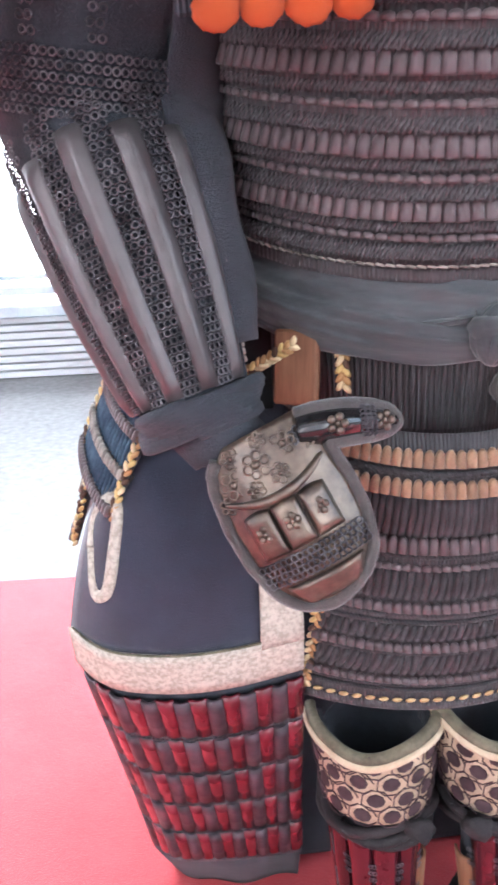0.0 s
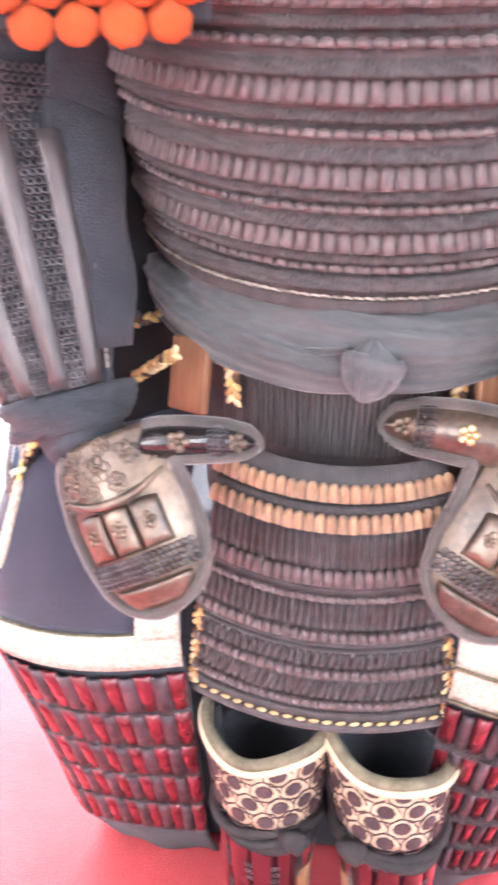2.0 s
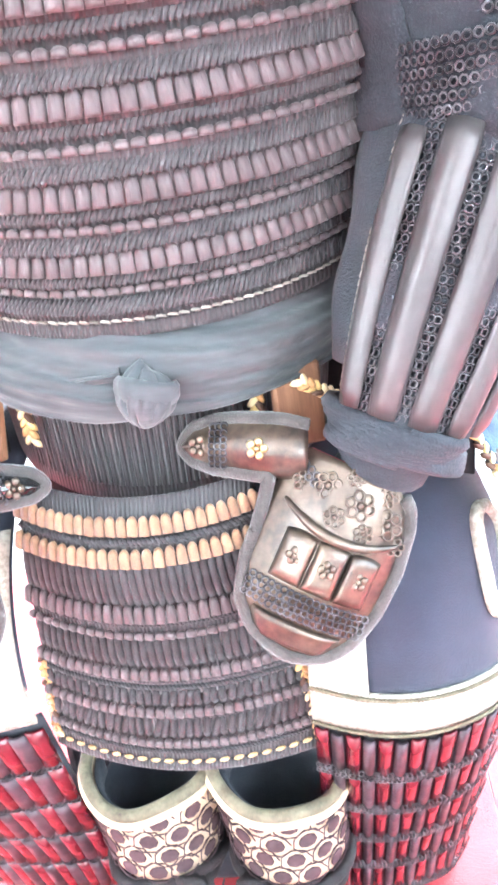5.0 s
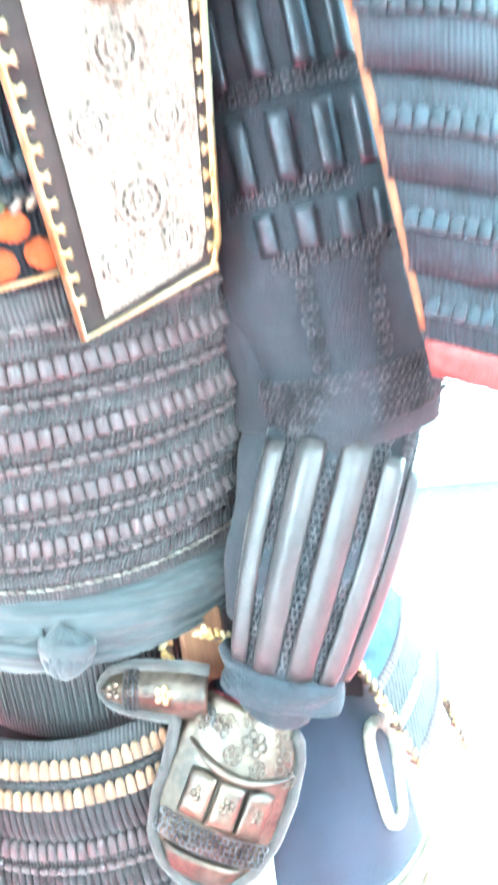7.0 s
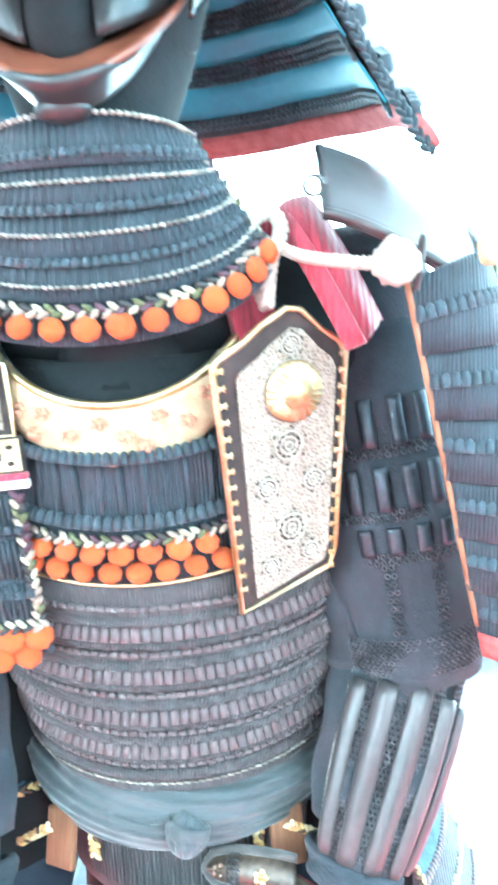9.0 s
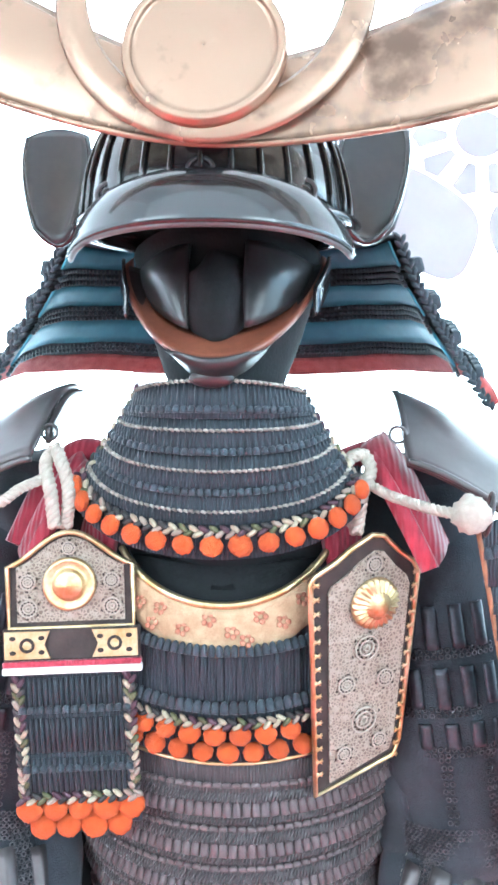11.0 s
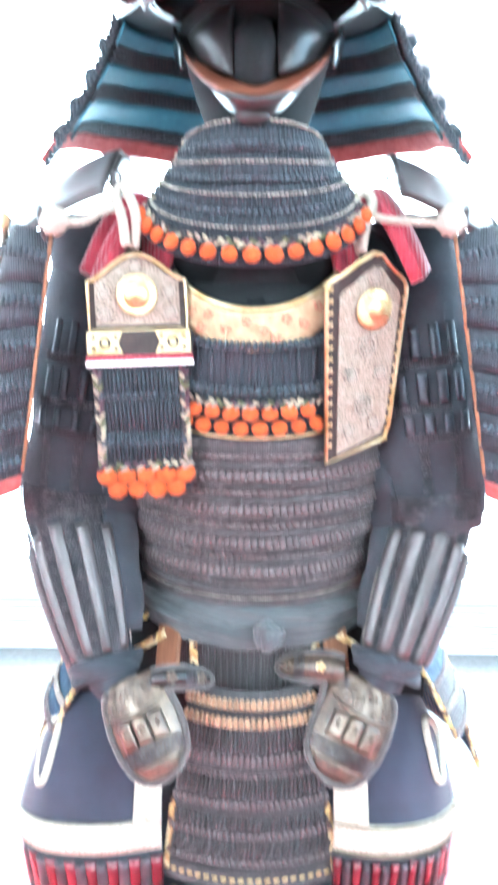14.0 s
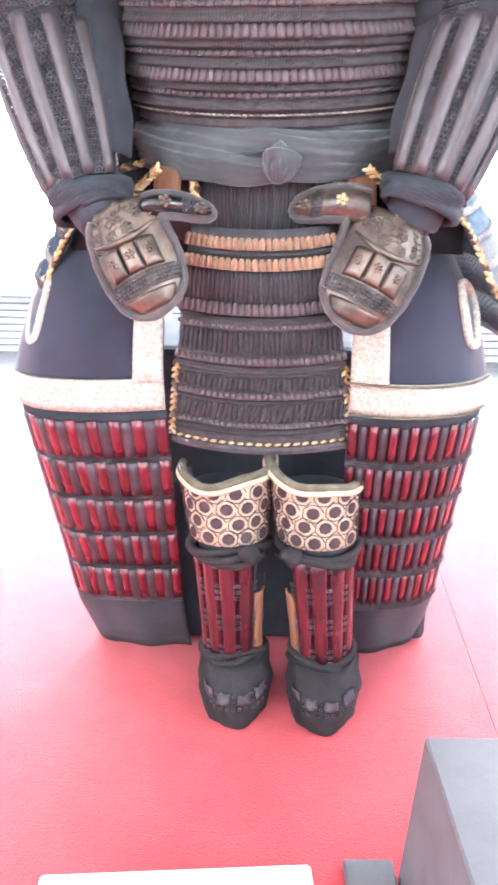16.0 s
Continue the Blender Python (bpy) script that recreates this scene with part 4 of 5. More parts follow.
    for v in (0.4, 0.86):
        m0 = along(thumb(0.5, v, 0.0015), (1, 0, 0), (0, -1, 0.3))
        part("flower_boss", join([moved(blob_data(0.0028, 0.0018, 0.0028, 7, 5), m0 @ pose(0.0044 * math.cos(a), 0, 0.0044 * math.sin(a))) for a in np.linspace(0, 2 * math.pi, 6)[:-1]] + [moved(blob_data(0.002, 0.002, 0.002, 6, 4), m0)]), M_GOLD if s > 0 and v < 0.6 else M_LACQUER_DULL, t)
    edge = [hand(0, v) for v in np.linspace(0.05, 1, 22)] + [hand(1, v) for v in np.linspace(0.99, 0.46, 14)]
    edge += [thumb(1, v) for v in np.linspace(0.3, 1, 14)] + [thumb(0, v) for v in np.linspace(0.98, 0, 16)]
    part("suede_edge", tube(smooth_path(edge, 3), 0.0046, 8), M_RIM, t, "thick grey suede edging")
    return t


arm_sleeve(-1)
arm_sleeve(1)


# ---- legs ----
M_PLUM = mat("dark_plum_lacquer", (0.075, 0.05, 0.06), 0.42, second=(0.04, 0.027, 0.034), scale=40, bump=0.15, bump_scale=150, island=0.25)


def thigh_guard(s):
    t = thing("thigh_guard", "navy thigh apron with cream brocade band and red lacquered plates", "thigh armour", "thigh guards")
    x0, x1 = (-0.112, -0.297) if s < 0 else (0.104, 0.272)
    back = 0.0 if s < 0 else 0.04
    prof = [(0.0, 0.185), (0.1, 0.125), (0.2, 0.10), (0.42, 0.030), (0.46, 0.022), (0.52, 0.022), (0.57, 0.04), (0.61, 0.08), (0.635, 0.14), (0.64, 0.22)]
    zs, ys = [p[0] for p in prof], [p[1] for p in prof]
    def fn(u, z, o=0.0):
        y = float(np.interp(z, zs, ys))
        w = float(np.interp(z, [0, 0.1, 0.42, 0.46, 0.6, 0.64], [0.80, 0.86, 1.0, 1.0, 0.80, 0.72]))
        x = x0 + (x1 - x0) * (u * w if z < 0.46 else u * w)
        bulge = 0.022 * math.sin(math.pi * u) * float(np.interp(z, [0.1, 0.4], [0.2, 1]))
        return Vector((x, y - o - bulge + back * u ** 2 + 0.4 * max(0, u - 0.75) ** 2, z))
    def cloth(u, v):
        # drapery over the thigh
        yy = 0.022 + 0.16 * v ** 2.2
        z = 0.455 + 0.17 * math.sin(v * math.pi * 0.5)
        w = 1 - 0.2 * v
        bulge = 0.022 * math.sin(math.pi * u) * (1 - v) ** 0.5
        return Vector((x0 + (x1 - x0) * u * w, yy - bulge + back * u ** 2 + 0.4 * max(0, u - 0.75) ** 2 + 0.004 * v * math.sin(9 * u + 6 * v) + 0.003 * v * math.sin(23 * u - 8 * v), z - 0.9 * max(0, u - 0.7) ** 2 * v + 0.003 * v * math.sin(9 * u)))
    part("thigh_cloth", sheet(cloth, 24, 24, 0.004), M_NAVY, t)
    part("brocade_band", sheet(lambda u, v: fn(u, 0.421 + 0.039 * v, 0.005), 24, 4, 0.004), M_CREAM, t, "cream patterned brocade band")
    part("brocade_strip", sheet(lambda u, v: cloth((0.18 if s < 0 else 0.25) * u, 0.5 * v) + Vector((0, -0.006, 0)), 6, 10, 0.004), M_CREAM, t, "cream patterned brocade strip")
    for z in (0.421, 0.459):
        part("band_cord", rope([fn(u, z, 0.007) for u in np.linspace(0, 1, 30)], 0.0018, 2, 0.005, 0.0015), M_TRIM, t)
    part("under_cloth", sheet(lambda u, v: fn(u, 0.004 + 0.416 * v, -0.004) + Vector((0, 0.004 * math.sin(11 * u) * (1 - v), 0)), 24, 18, 0.004), M_CLOTH, t, "dark cloth backing with a loose lower edge")
    cols, rows = 7, 5
    for r in range(rows):
        z1 = 0.408 - 0.058 * r
        z0 = z1 - 0.05
        for c in range(cols):
            ua, ub = (c + 0.02) / cols, (c + 0.50) / cols
            part("lacquer_plate", sheet(lambda u, v: fn(ua + (ub - ua) * u, z0 + (z1 - z0) * v, 0.003 + 0.003 * math.sin(math.pi * u)), 5, 3, 0.003), M_LAMEL_RED, t)
            uc, ud = (c + 0.545) / cols, (c + 0.965) / cols
            part("lacquer_plate", sheet(lambda u, v: fn(uc + (ud - uc) * u, z0 + (z1 - z0) * (0.02 + 0.95 * v), 0.0035 + 0.0035 * math.sin(math.pi * u)), 5, 3, 0.003), M_PLUM, t, "dark plum lacquer plate")
        links = []
        for i in range(3):
            for u in np.linspace(0.01, 0.985, 44):
                links.append(moved(RING, along(fn(u + 0.006 * (i % 2), z0 + 0.001 - 0.0038 * i, 0.0056), (1, 0, 0), (0, -1, 0.2))))
        part("mail", join(links), M_MAIL, t)
    # pale trimmed side slit
    lp = [cloth(0.93, 0.36), cloth(0.94, 0.48), cloth(0.88, 0.52), cloth(0.81, 0.46), cloth(0.81, 0.3), cloth(0.83, 0.2), cloth(0.89, 0.2), cloth(0.93, 0.36)]
    part("slit_trim", tube([p + Vector((0, -0.004, 0)) for p in smooth_path(lp)], 0.0055, 6), M_CREAM, t, "cream braided edging of the side slit")
    return t


thigh_guard(-1)
thigh_guard(1)
chest = tagged(part("armour_box", box(0.44, 0.34, 0.46, 0.012, 2), M_CLOTH, m=pose(0.02, 0.38, 0.235, 0, 0, 4)), "box covered with dark cloth that the armour sits on", "armour box")


def shin_guard(s, cx, turn):
    t = thing("shin_guard", "red lacquered shin guard with patterned leather knee and cloth shoe", "shin armour", "shin guards")
    B = pose(cx, 0.075, 0, 0, 0, turn)
    lean = 0.012 if s < 0 else 0.022
    def fn(a, z, o=0.0):
        r = float(np.interp(z, [0.0, 0.06, 0.12, 0.2, 0.25, 0.33, 0.36], [0.036, 0.037, 0.039, 0.044, 0.049, 0.057, 0.059])) + o
        return B @ Vector((r * math.sin(a) + lean * (1 - z / 0.33), -r * math.cos(a), z))
    def nr(a):
        return (B.to_3x3() @ Vector((math.sin(a), -math.cos(a), 0)))
    AM = 1.75
    def top(a):
        return 0.327 + 0.016 * (a / AM) ** 2 - 0.007 * s * math.sin(1.2 * a) + 0.003 * math.sin(4 * a)
    part("knee_guard", sheet(lambda u, v: fn(-AM + 2 * AM * u, 0.245 + (top(-AM + 2 * AM * u) - 0.245) * v, 0.002), 36, 8, 0.006), M_LEATHER, t, "cream leather knee with dark ring print")
    part("knee_piping", tube([fn(a, top(a) - 0.004, 0.0045) for a in np.linspace(-AM, AM, 36)], 0.0038, 8), M_LEATHER, t, "cream leather piping")
    part("knee_rim", tube([fn(a, top(a) + 0.002, 0.0) for a in np.linspace(-AM, AM, 36)], 0.0055, 8), M_TRIM, t, "olive padded rim")
    part("knee_lining", sheet(lambda u, v: fn(-AM + 2 * AM * u, 0.22 + (top(-AM + 2 * AM * u) - 0.224) * v, -0.006), 24, 6, 0.004), M_CLOTH, t)
    for r in range(4):
        n = 7
        for k in range(n):
            a = -1.45 + 2.9 * (k + 0.5 * (r % 2)) / (n - 1) + random.uniform(-0.03, 0.03)
            if abs(a) > 1.55:
                continue
            c0 = fn(a, 0.256 + 0.0205 * r + random.uniform(-0.001, 0.001), 0.0032)
            m0 = along(c0, nr(a + 1.57), nr(a))
            part("print_dot", moved(blob_data(0.0084, 0.0008, 0.0078, 12, 4), m0), M_PRINT, t)
            part("print_ring", moved(tube([(0.0134 * math.cos(w), 0, 0.0122 * math.sin(w)) for w in np.linspace(0.2, 5.9, 8)], 0.0007, 5), m0), M_PRINT, t)
    part("shin_cloth", sheet(lambda u, v: fn(2 * math.pi * u, 0.02 + 0.29 * v, -0.008 + 0.002 * math.sin(20 * v)), 28, 14, 0.004, True), M_CLOTH, t)
    # tall lacquered splints with hinges of mail
    for k in range(6):
        a0 = (-1.75 + 0.56 * k) if s < 0 else (1.75 - 0.56 * k)
        leather = k == 5
        part("splint", sheet(lambda u, v: fn(a0 + (u - 0.5) * 0.53, 0.075 + 0.156 * (0.62 if leather else 1.0) * v, 0.002 + 0.0035 * math.sin(math.pi * u)), 5, 8, 0.003), M_WOOD if leather else M_SHIN, t, "brown leather side pad" if leather else "")
        part("mail", join([moved(RING, along(fn(a0 + 0.28 + 0.035 * j, 0.08 + 0.009 * i, 0.003), nr(a0 + 1.85), nr(a0 + 0.28))) for i in range(17) if i % 5 < 3 for j in (-1, 1)]), M_MAIL, t)
    for z, n in ((0.224, 3), (0.070, 3)):
        part("tie", join([tube([fn(a, z + 0.006 * i + 0.005 * math.sin(2 * a + i + cx * 30), 0.004 + 0.003 * math.sin(3 * a + 2 * i)) for a in np.linspace(0, 2 * math.pi, 28)[:-1]], 0.0052, 6, True) for i in range(n)]), M_SHOE, t, "dark cotton tie")
    part("tie_knot", moved(lumpy(blob_data(0.016, 0.01, 0.011, 12, 8), 0.006, 120, cx), Matrix.Translation(fn(-0.5 * s, 0.236, 0.01)) @ pose(0, 0, 0, 0, 20, 0)), M_SHOE, t)
    def shoe(u, v):
        a = 2 * math.pi * u
        z = 0.004 + 0.07 * v
        k = 1 + 0.13 * math.sin(v * math.pi) - 0.12 * v
        fwd = 1.0 + (0.8 if math.cos(a) > 0 else 0.0) * abs(math.cos(a)) ** 0.5 * math.sqrt(max(0.0, 1 - v * v))
        r = 0.047 * k
        w = 0.002 * math.sin(7 * a + 9 * v) + 0.003 * noise.noise(Vector((6 * math.sin(a), 6 * math.cos(a), 5 * v + cx)))
        return B @ Vector(((r + w) * math.sin(a) + lean, -(r * fwd + w) * math.cos(a), z))
    for a0 in (-0.75, -0.25, 0.25, 0.75):
        part("toe_plate", sheet(lambda u, v: Vector(shoe((a0 + 0.36 * (u - 0.5)) / (2 * math.pi) % 1.0, 0.52 + 0.16 * v)) + nr(a0) * (0.003 + 0.0015 * math.sin(math.pi * u)), 5, 4, 0.002), M_PLUM, t, "small dark plum foot plate")
    part("shoe", sheet(shoe, 44, 16, 0.006, True), M_SHOE, t, "dark cloth shoe")
    part("mail", join([moved(RING, along(Vector(shoe(a / (2 * math.pi), v)) + nr(a) * 0.003, nr(a + 1.57), nr(a))) for v in (0.45, 0.55, 0.65) for a in np.linspace(-0.9, 0.9, 13)]), M_MAIL, t)
    return t


shin_guard(-1, -0.044, 4)
shin_guard(1, 0.068, -3)


# ---- throat guard ----
throat = thing("throat_guard", "navy laced throat guard with a hem of orange tufts", "throat armour")


def gorget(u, v, o=0.0):
    """u from -1 to 1 across, v from 0 at the chin to 1 at the hem."""
    w = 0.070 + 0.053 * v ** 1.15
    zc, yc = 1.246 - 0.136 * v, -0.196 + 0.034 * v
    return Vector((w * math.sin(1.35 * u) / math.sin(1.35), yc - o + 0.06 * (1 - math.cos(1.35 * u)) * (1.05 - 0.55 * v), zc + 0.054 * u * u * v + 0.0 * u))


def gorget_n(u):
    return Vector((math.sin(1.2 * u), -math.cos(1.2 * u), 0.1)).normalized()


def gorget_line(v, o, e=0.97, n=44):
    us = np.linspace(-e, e, n)
    return [gorget(u, v, o) for u in us], [gorget_n(u) for u in us]


vs = [0.0, 0.2, 0.4, 0.6, 0.8, 1.0]
for i in range(5):
    a, b = vs[i], vs[i + 1] + 0.03
    part("lamellar_plate", sheet(lambda u, v: gorget(2 * u - 1, a + (b - a) * v, 0.004 * v), 36, 4, 0.003), M_PLATE_NAVY, throat)
    part("cord_lacing", join([tube([gorget(u, a + (b - a) * v, 0.003 + 0.003 * v) for v in (0.12, 0.5, 0.85)], 0.0019, 5) for u in np.linspace(-0.96, 0.96, 40)]), M_PLATE_NAVY, throat)
for v in (0.02, 0.3, 0.53, 0.76):
    c, nn = gorget_line(v, 0.0065)
    lace_row("cord_edging", c, nn, 0.0044, 0.0024, 0.0026, M_LACE_SILVER, throat, single=False, slant=20)
for v in (0.18, 0.42, 0.65):
    c, nn = gorget_line(v, 0.006)
    lace_row("navy_lace", c, nn, 0.006, 0.006, 0.003, M_LACE_NAVY, throat, single=False)
c, nn = gorget_line(0.875, 0.010, 0.99)
part("braid", braid(c, 0.0044, step=0.0085), M_BRAID, throat, "cream, green and purple braid")
for k in range(15):
    u = -0.97 + 1.94 * k / 14
    pompom("pompom", gorget(u, 0.955, 0.012), gorget_n(u), 0.0084, throat, 0.7)
for s in (-1, 1):
    part("edge_braid", braid([gorget(s, v, 0.005) for v in np.linspace(0, 0.95, 24)], 0.0042, normal=(0.6 * s, -0.8, 0), step=0.0075), M_BRAID, throat)

# ---- breast plates ----
left = thing("breast_guard", "hinged breast guard with gilt boss, openwork lace and orange tufts", "armour plate")
PL = Matrix.Translation((-0.122, -0.122, 1.019)) @ pose(0, 0, 0, 9, -3, 6)


def arch(hw, z0, z1, sh, k=9):
    """An arched plate outline: straight sides with a shaped, pointed head."""
    o = [(-hw, z0), (hw, z0), (hw, sh)]
    for i in range(1, k):
        t = i / k
        o.append((hw * (1 - t), sh + (z1 - sh) * (0.5 - 0.5 * math.cos(math.pi * t)) ** 0.8))
    o.append((0, z1))
    o += [(-x, z) for x, z in o[-2:2:-1]] + [(-hw, sh)]
    return o


def plate_of(outline, thick, m, name, material, parent, label=""):
    ob = part(name, flat_shape(outline, thick), material, parent, label, m=m)
    return ob


def boss(parent, m, r, ribs=True):
    """A round gilt boss, ribbed or turned in rings."""
    verts, faces, n = [], [], 96
    prof = [(1.0, 0.0), (0.97, 0.10), (0.82, 0.16), (0.66, 0.20), (0.55, 0.22), (0.5, 0.34), (0.42, 0.44), (0.25, 0.52), (0.0001, 0.55)] if ribs else [(1.0, 0.0), (0.98, 0.14), (0.92, 0.2), (0.84, 0.18), (0.66, 0.1), (0.6, 0.12), (0.56, 0.26), (0.48, 0.34), (0.36, 0.36), (0.3, 0.4), (0.0001, 0.46)]
    for k, h in prof:
        for j in range(n):
            a = 2 * math.pi * j / n
            w = 0.13 if (ribs and j % 4 < 2 and 0.52 < k < 0.98) else 0
            verts.append((r * (k - 0.02 * w) * math.cos(a), -r * (h + w), r * k * math.sin(a)))
    for i in range(len(prof) - 1):
        for j in range(n):
            faces.append((i * n + j, i * n + (j + 1) % n, (i + 1) * n + (j + 1) % n, (i + 1) * n + j))
    part("boss", (verts, faces), M_GOLD, parent, "ribbed gilt boss" if ribs else "ringed gilt boss", m=m)


def lace_pattern(parent, m, spots, x0, x1, z0, z1):
    """Raised lace: rosettes, crossing threads and a picot edge."""
    pcs, eyes = [], []
    for (x, z, r) in spots:
        for rr in (r, r * 0.62, r * 0.25):
            pcs.append(moved(tube([(x + rr * math.cos(a), 0, z + rr * math.sin(a)) for a in np.linspace(0, 2 * math.pi, 18)[:-1]], 0.0009, 5, True), m))
        for a in np.linspace(0, 2 * math.pi, 13)[:-1]:
            eyes.append(moved(blob_data(0.0010, 0.0006, 0.0010, 5, 4), m @ pose(x + 0.8 * r * math.cos(a), 0, z + 0.78 * r * math.sin(a))))
        for a in np.linspace(0.4, 2 * math.pi + 0.4, 7)[:-1]:
            eyes.append(moved(blob_data(0.0016, 0.0006, 0.0008, 5, 4), m @ pose(x + 1.35 * r * math.cos(a), 0, z + 1.35 * r * math.sin(a), 0, -math.degrees(a) + 90, 0)))
    part("lace_pattern", join(pcs), M_CORD, parent, "white lace rosettes")
    for e in eyes:
        part("eyelet", e, M_DARK_GROUND, parent)


head = arch(0.0525, 0.0, 0.081, 0.053)
plate_of(head, 0.004, PL @ pose(0, 0, 0.028), "guard_head", M_DARK_GROUND, left)
plate_of([(x * 0.86, 0.006 + z * 0.88) for x, z in head], 0.002, PL @ pose(0, -0.0022, 0.028), "lace_cover", M_LACE_OPEN, left, "white openwork lace")
part("guard_rim", tube([PL @ Vector((x, -0.001, z + 0.028)) for x, z in head], 0.0026, 6, True), M_GOLD, left, "gilt rim")
boss(left, PL @ pose(0, -0.0045, 0.066), 0.0225, False)
lace_pattern(left, PL @ pose(0, -0.0046, 0.028), [(-0.035, 0.018, 0.007), (0.035, 0.018, 0.007), (-0.035, 0.04, 0.006), (0.035, 0.04, 0.006), (0, 0.068, 0.005)], 0, 0, 0, 0)
part("guard_belt", box(0.115, 0.008, 0.027, 0.001), M_DARK_GROUND, left, "dark belt with gilt fittings", m=PL @ pose(0, 0.0, 0.0155))
for x in (-0.0365, 0.0365):
    fx = part("fitting", flat_shape([(-0.019, -0.0115), (0.013, -0.0115), (0.019, -0.0115), (0.014, 0), (0.019, 0.0115), (-0.019, 0.0115)], 0.002), M_GOLD, left, "pierced gilt fitting", m=PL @ pose(x, -0.0062, 0.0155, 0, 0 if x < 0 else 180, 0))
    pcs = [moved(tube([(x + 0.0052 * math.cos(a), -0.0068, 0.0155 + 0.0052 * math.sin(a)) for a in np.linspace(0, 6.28, 13)[:-1]], 0.0014, 5, True), PL)]
    for dx in (-0.012, 0.012):
        for dz in (-0.006, 0.006):
            pcs.append(moved(blob_data(0.0028, 0.001, 0.002, 6, 4), PL @ pose(x + dx, -0.0066, 0.0155 + dz)))
    part("rosette", join(pcs), M_DARK_GROUND, left)
part("red_bar", box(0.116, 0.009, 0.005, 0.001), M_RED_CLOTH, left, m=PL @ pose(0, -0.001, -0.001))
part("white_bar", box(0.117, 0.009, 0.006, 0.001), M_BOARD, left, m=PL @ pose(0, -0.001, -0.0068))
PH = PL @ pose(0, 0.004, -0.01, 8, 0, 0)
for k in range(3):
    part("lamellar_plate", box(0.094, 0.006, 0.04, 0.002), M_PLATE_NAVY, left, m=PH @ pose(0, 0.002 - 0.001 * k, -0.02 - 0.036 * k))
    part("cord_lacing", join([moved(tube([(x, -0.002 - 0.001 * k, -0.005 - 0.036 * k), (x, -0.003 - 0.001 * k, -0.02 - 0.036 * k), (x, -0.002 - 0.001 * k, -0.036 - 0.036 * k)], 0.0019, 5), PH) for x in np.linspace(-0.043, 0.043, 20)]), M_PLATE_NAVY, left)
for z in (-0.032, -0.086):
    cc = [PH @ Vector((x, -0.005, z)) for x in np.linspace(-0.044, 0.044, 20)]
    lace_row("navy_lace", cc, [Vector((0, -1, 0.1))] * 20, 0.0068, 0.0065, 0.0035, M_LACE_NAVY, left)
for x in (-0.047, 0.047):
    part("edge_braid", braid([PH @ Vector((x, -0.004, -0.006 - 0.108 * v)) for v in np.linspace(0, 1, 20)], 0.0048, step=0.0075), M_BRAID, left, "cream, green and purple braid")
part("braid", braid([PH @ Vector((x, -0.006, -0.113)) for x in np.linspace(-0.048, 0.048, 14)], 0.0048, step=0.0085), M_BRAID, left)
part("tuft_ground", box(0.104, 0.005, 0.03, 0.002), M_PLATE_NAVY, left, m=PH @ pose(0, 0.001, -0.128))
for row, n in ((0, 5), (1, 4)):
    for k in range(n):
        x = -0.044 + 0.022 * k + 0.011 * row
        pompom("pompom", PH @ Vector((x, -0.005, -0.1235 - 0.0165 * row)), (0, -1, 0.05), 0.0103, left, 0.62)

right = thing("breast_guard", "tall breast guard with gilt rim, white openwork lace and ribbed boss", "armour plate")
PR = Matrix.Translation((0.1215, -0.058, 0.918)) @ pose(0, 0, 0, 22, 0, 0) @ pose(0, 0, 0, 0, 2.5, 28)
ro = [(-0.0425, -0.008), (0.0405, 0.014), (0.046, 0.03), (0.052, 0.195), (0.046, 0.205), (0.03, 0.216), (0.012, 0.232), (0.0, 0.234), (-0.02, 0.224), (-0.036, 0.213), (-0.056, 0.203), (-0.06, 0.197), (-0.059, 0.188)]
ro = [(0.94 * x - 0.002, 0.965 * z) for x, z in ro]
plate_of(ro, 0.004, PR, "guard_plate", M_DARK_GROUND, right)
plate_of([(x * 0.76 + 0.003, 0.016 + (z - 0.008) * 0.9) for x, z in ro], 0.002, PR @ pose(0, -0.0022, 0), "lace_cover", M_LACE_OPEN, right, "white openwork lace")
part("guard_rim", tube([PR @ Vector((x, -0.001, z)) for x, z in ro], 0.0024, 6, True), M_GOLD, right, "gilt rim")
boss(right, PR @ pose(0.002, -0.0045, 0.167), 0.0225)
lace_pattern(right, PR @ pose(0, -0.0046, 0), [(-0.002, 0.126, 0.011), (0.0, 0.058, 0.012), (-0.02, 0.095, 0.0075), (0.019, 0.095, 0.0075), (-0.018, 0.029, 0.0065), (0.017, 0.035, 0.0065), (0.0, 0.201, 0.007)], 0, 0, 0, 0)
pcs = []
for i in range(15):
    t = i / 14
    for e in (-1, 1):
        xx = -0.0405 - 0.0135 * t if e < 0 else 0.0365 + 0.0075 * t
        for a in (-40, 0, 40):
            pcs.append(moved(blob_data(0.0011, 0.0008, 0.0042, 5, 4), PR @ pose(xx, -0.003, 0.014 + 0.175 * t, 0, a + 90 * e, 0)))
part("gilt_edging", join(pcs), M_GOLD, right, "small gilt sprigs along the edge")

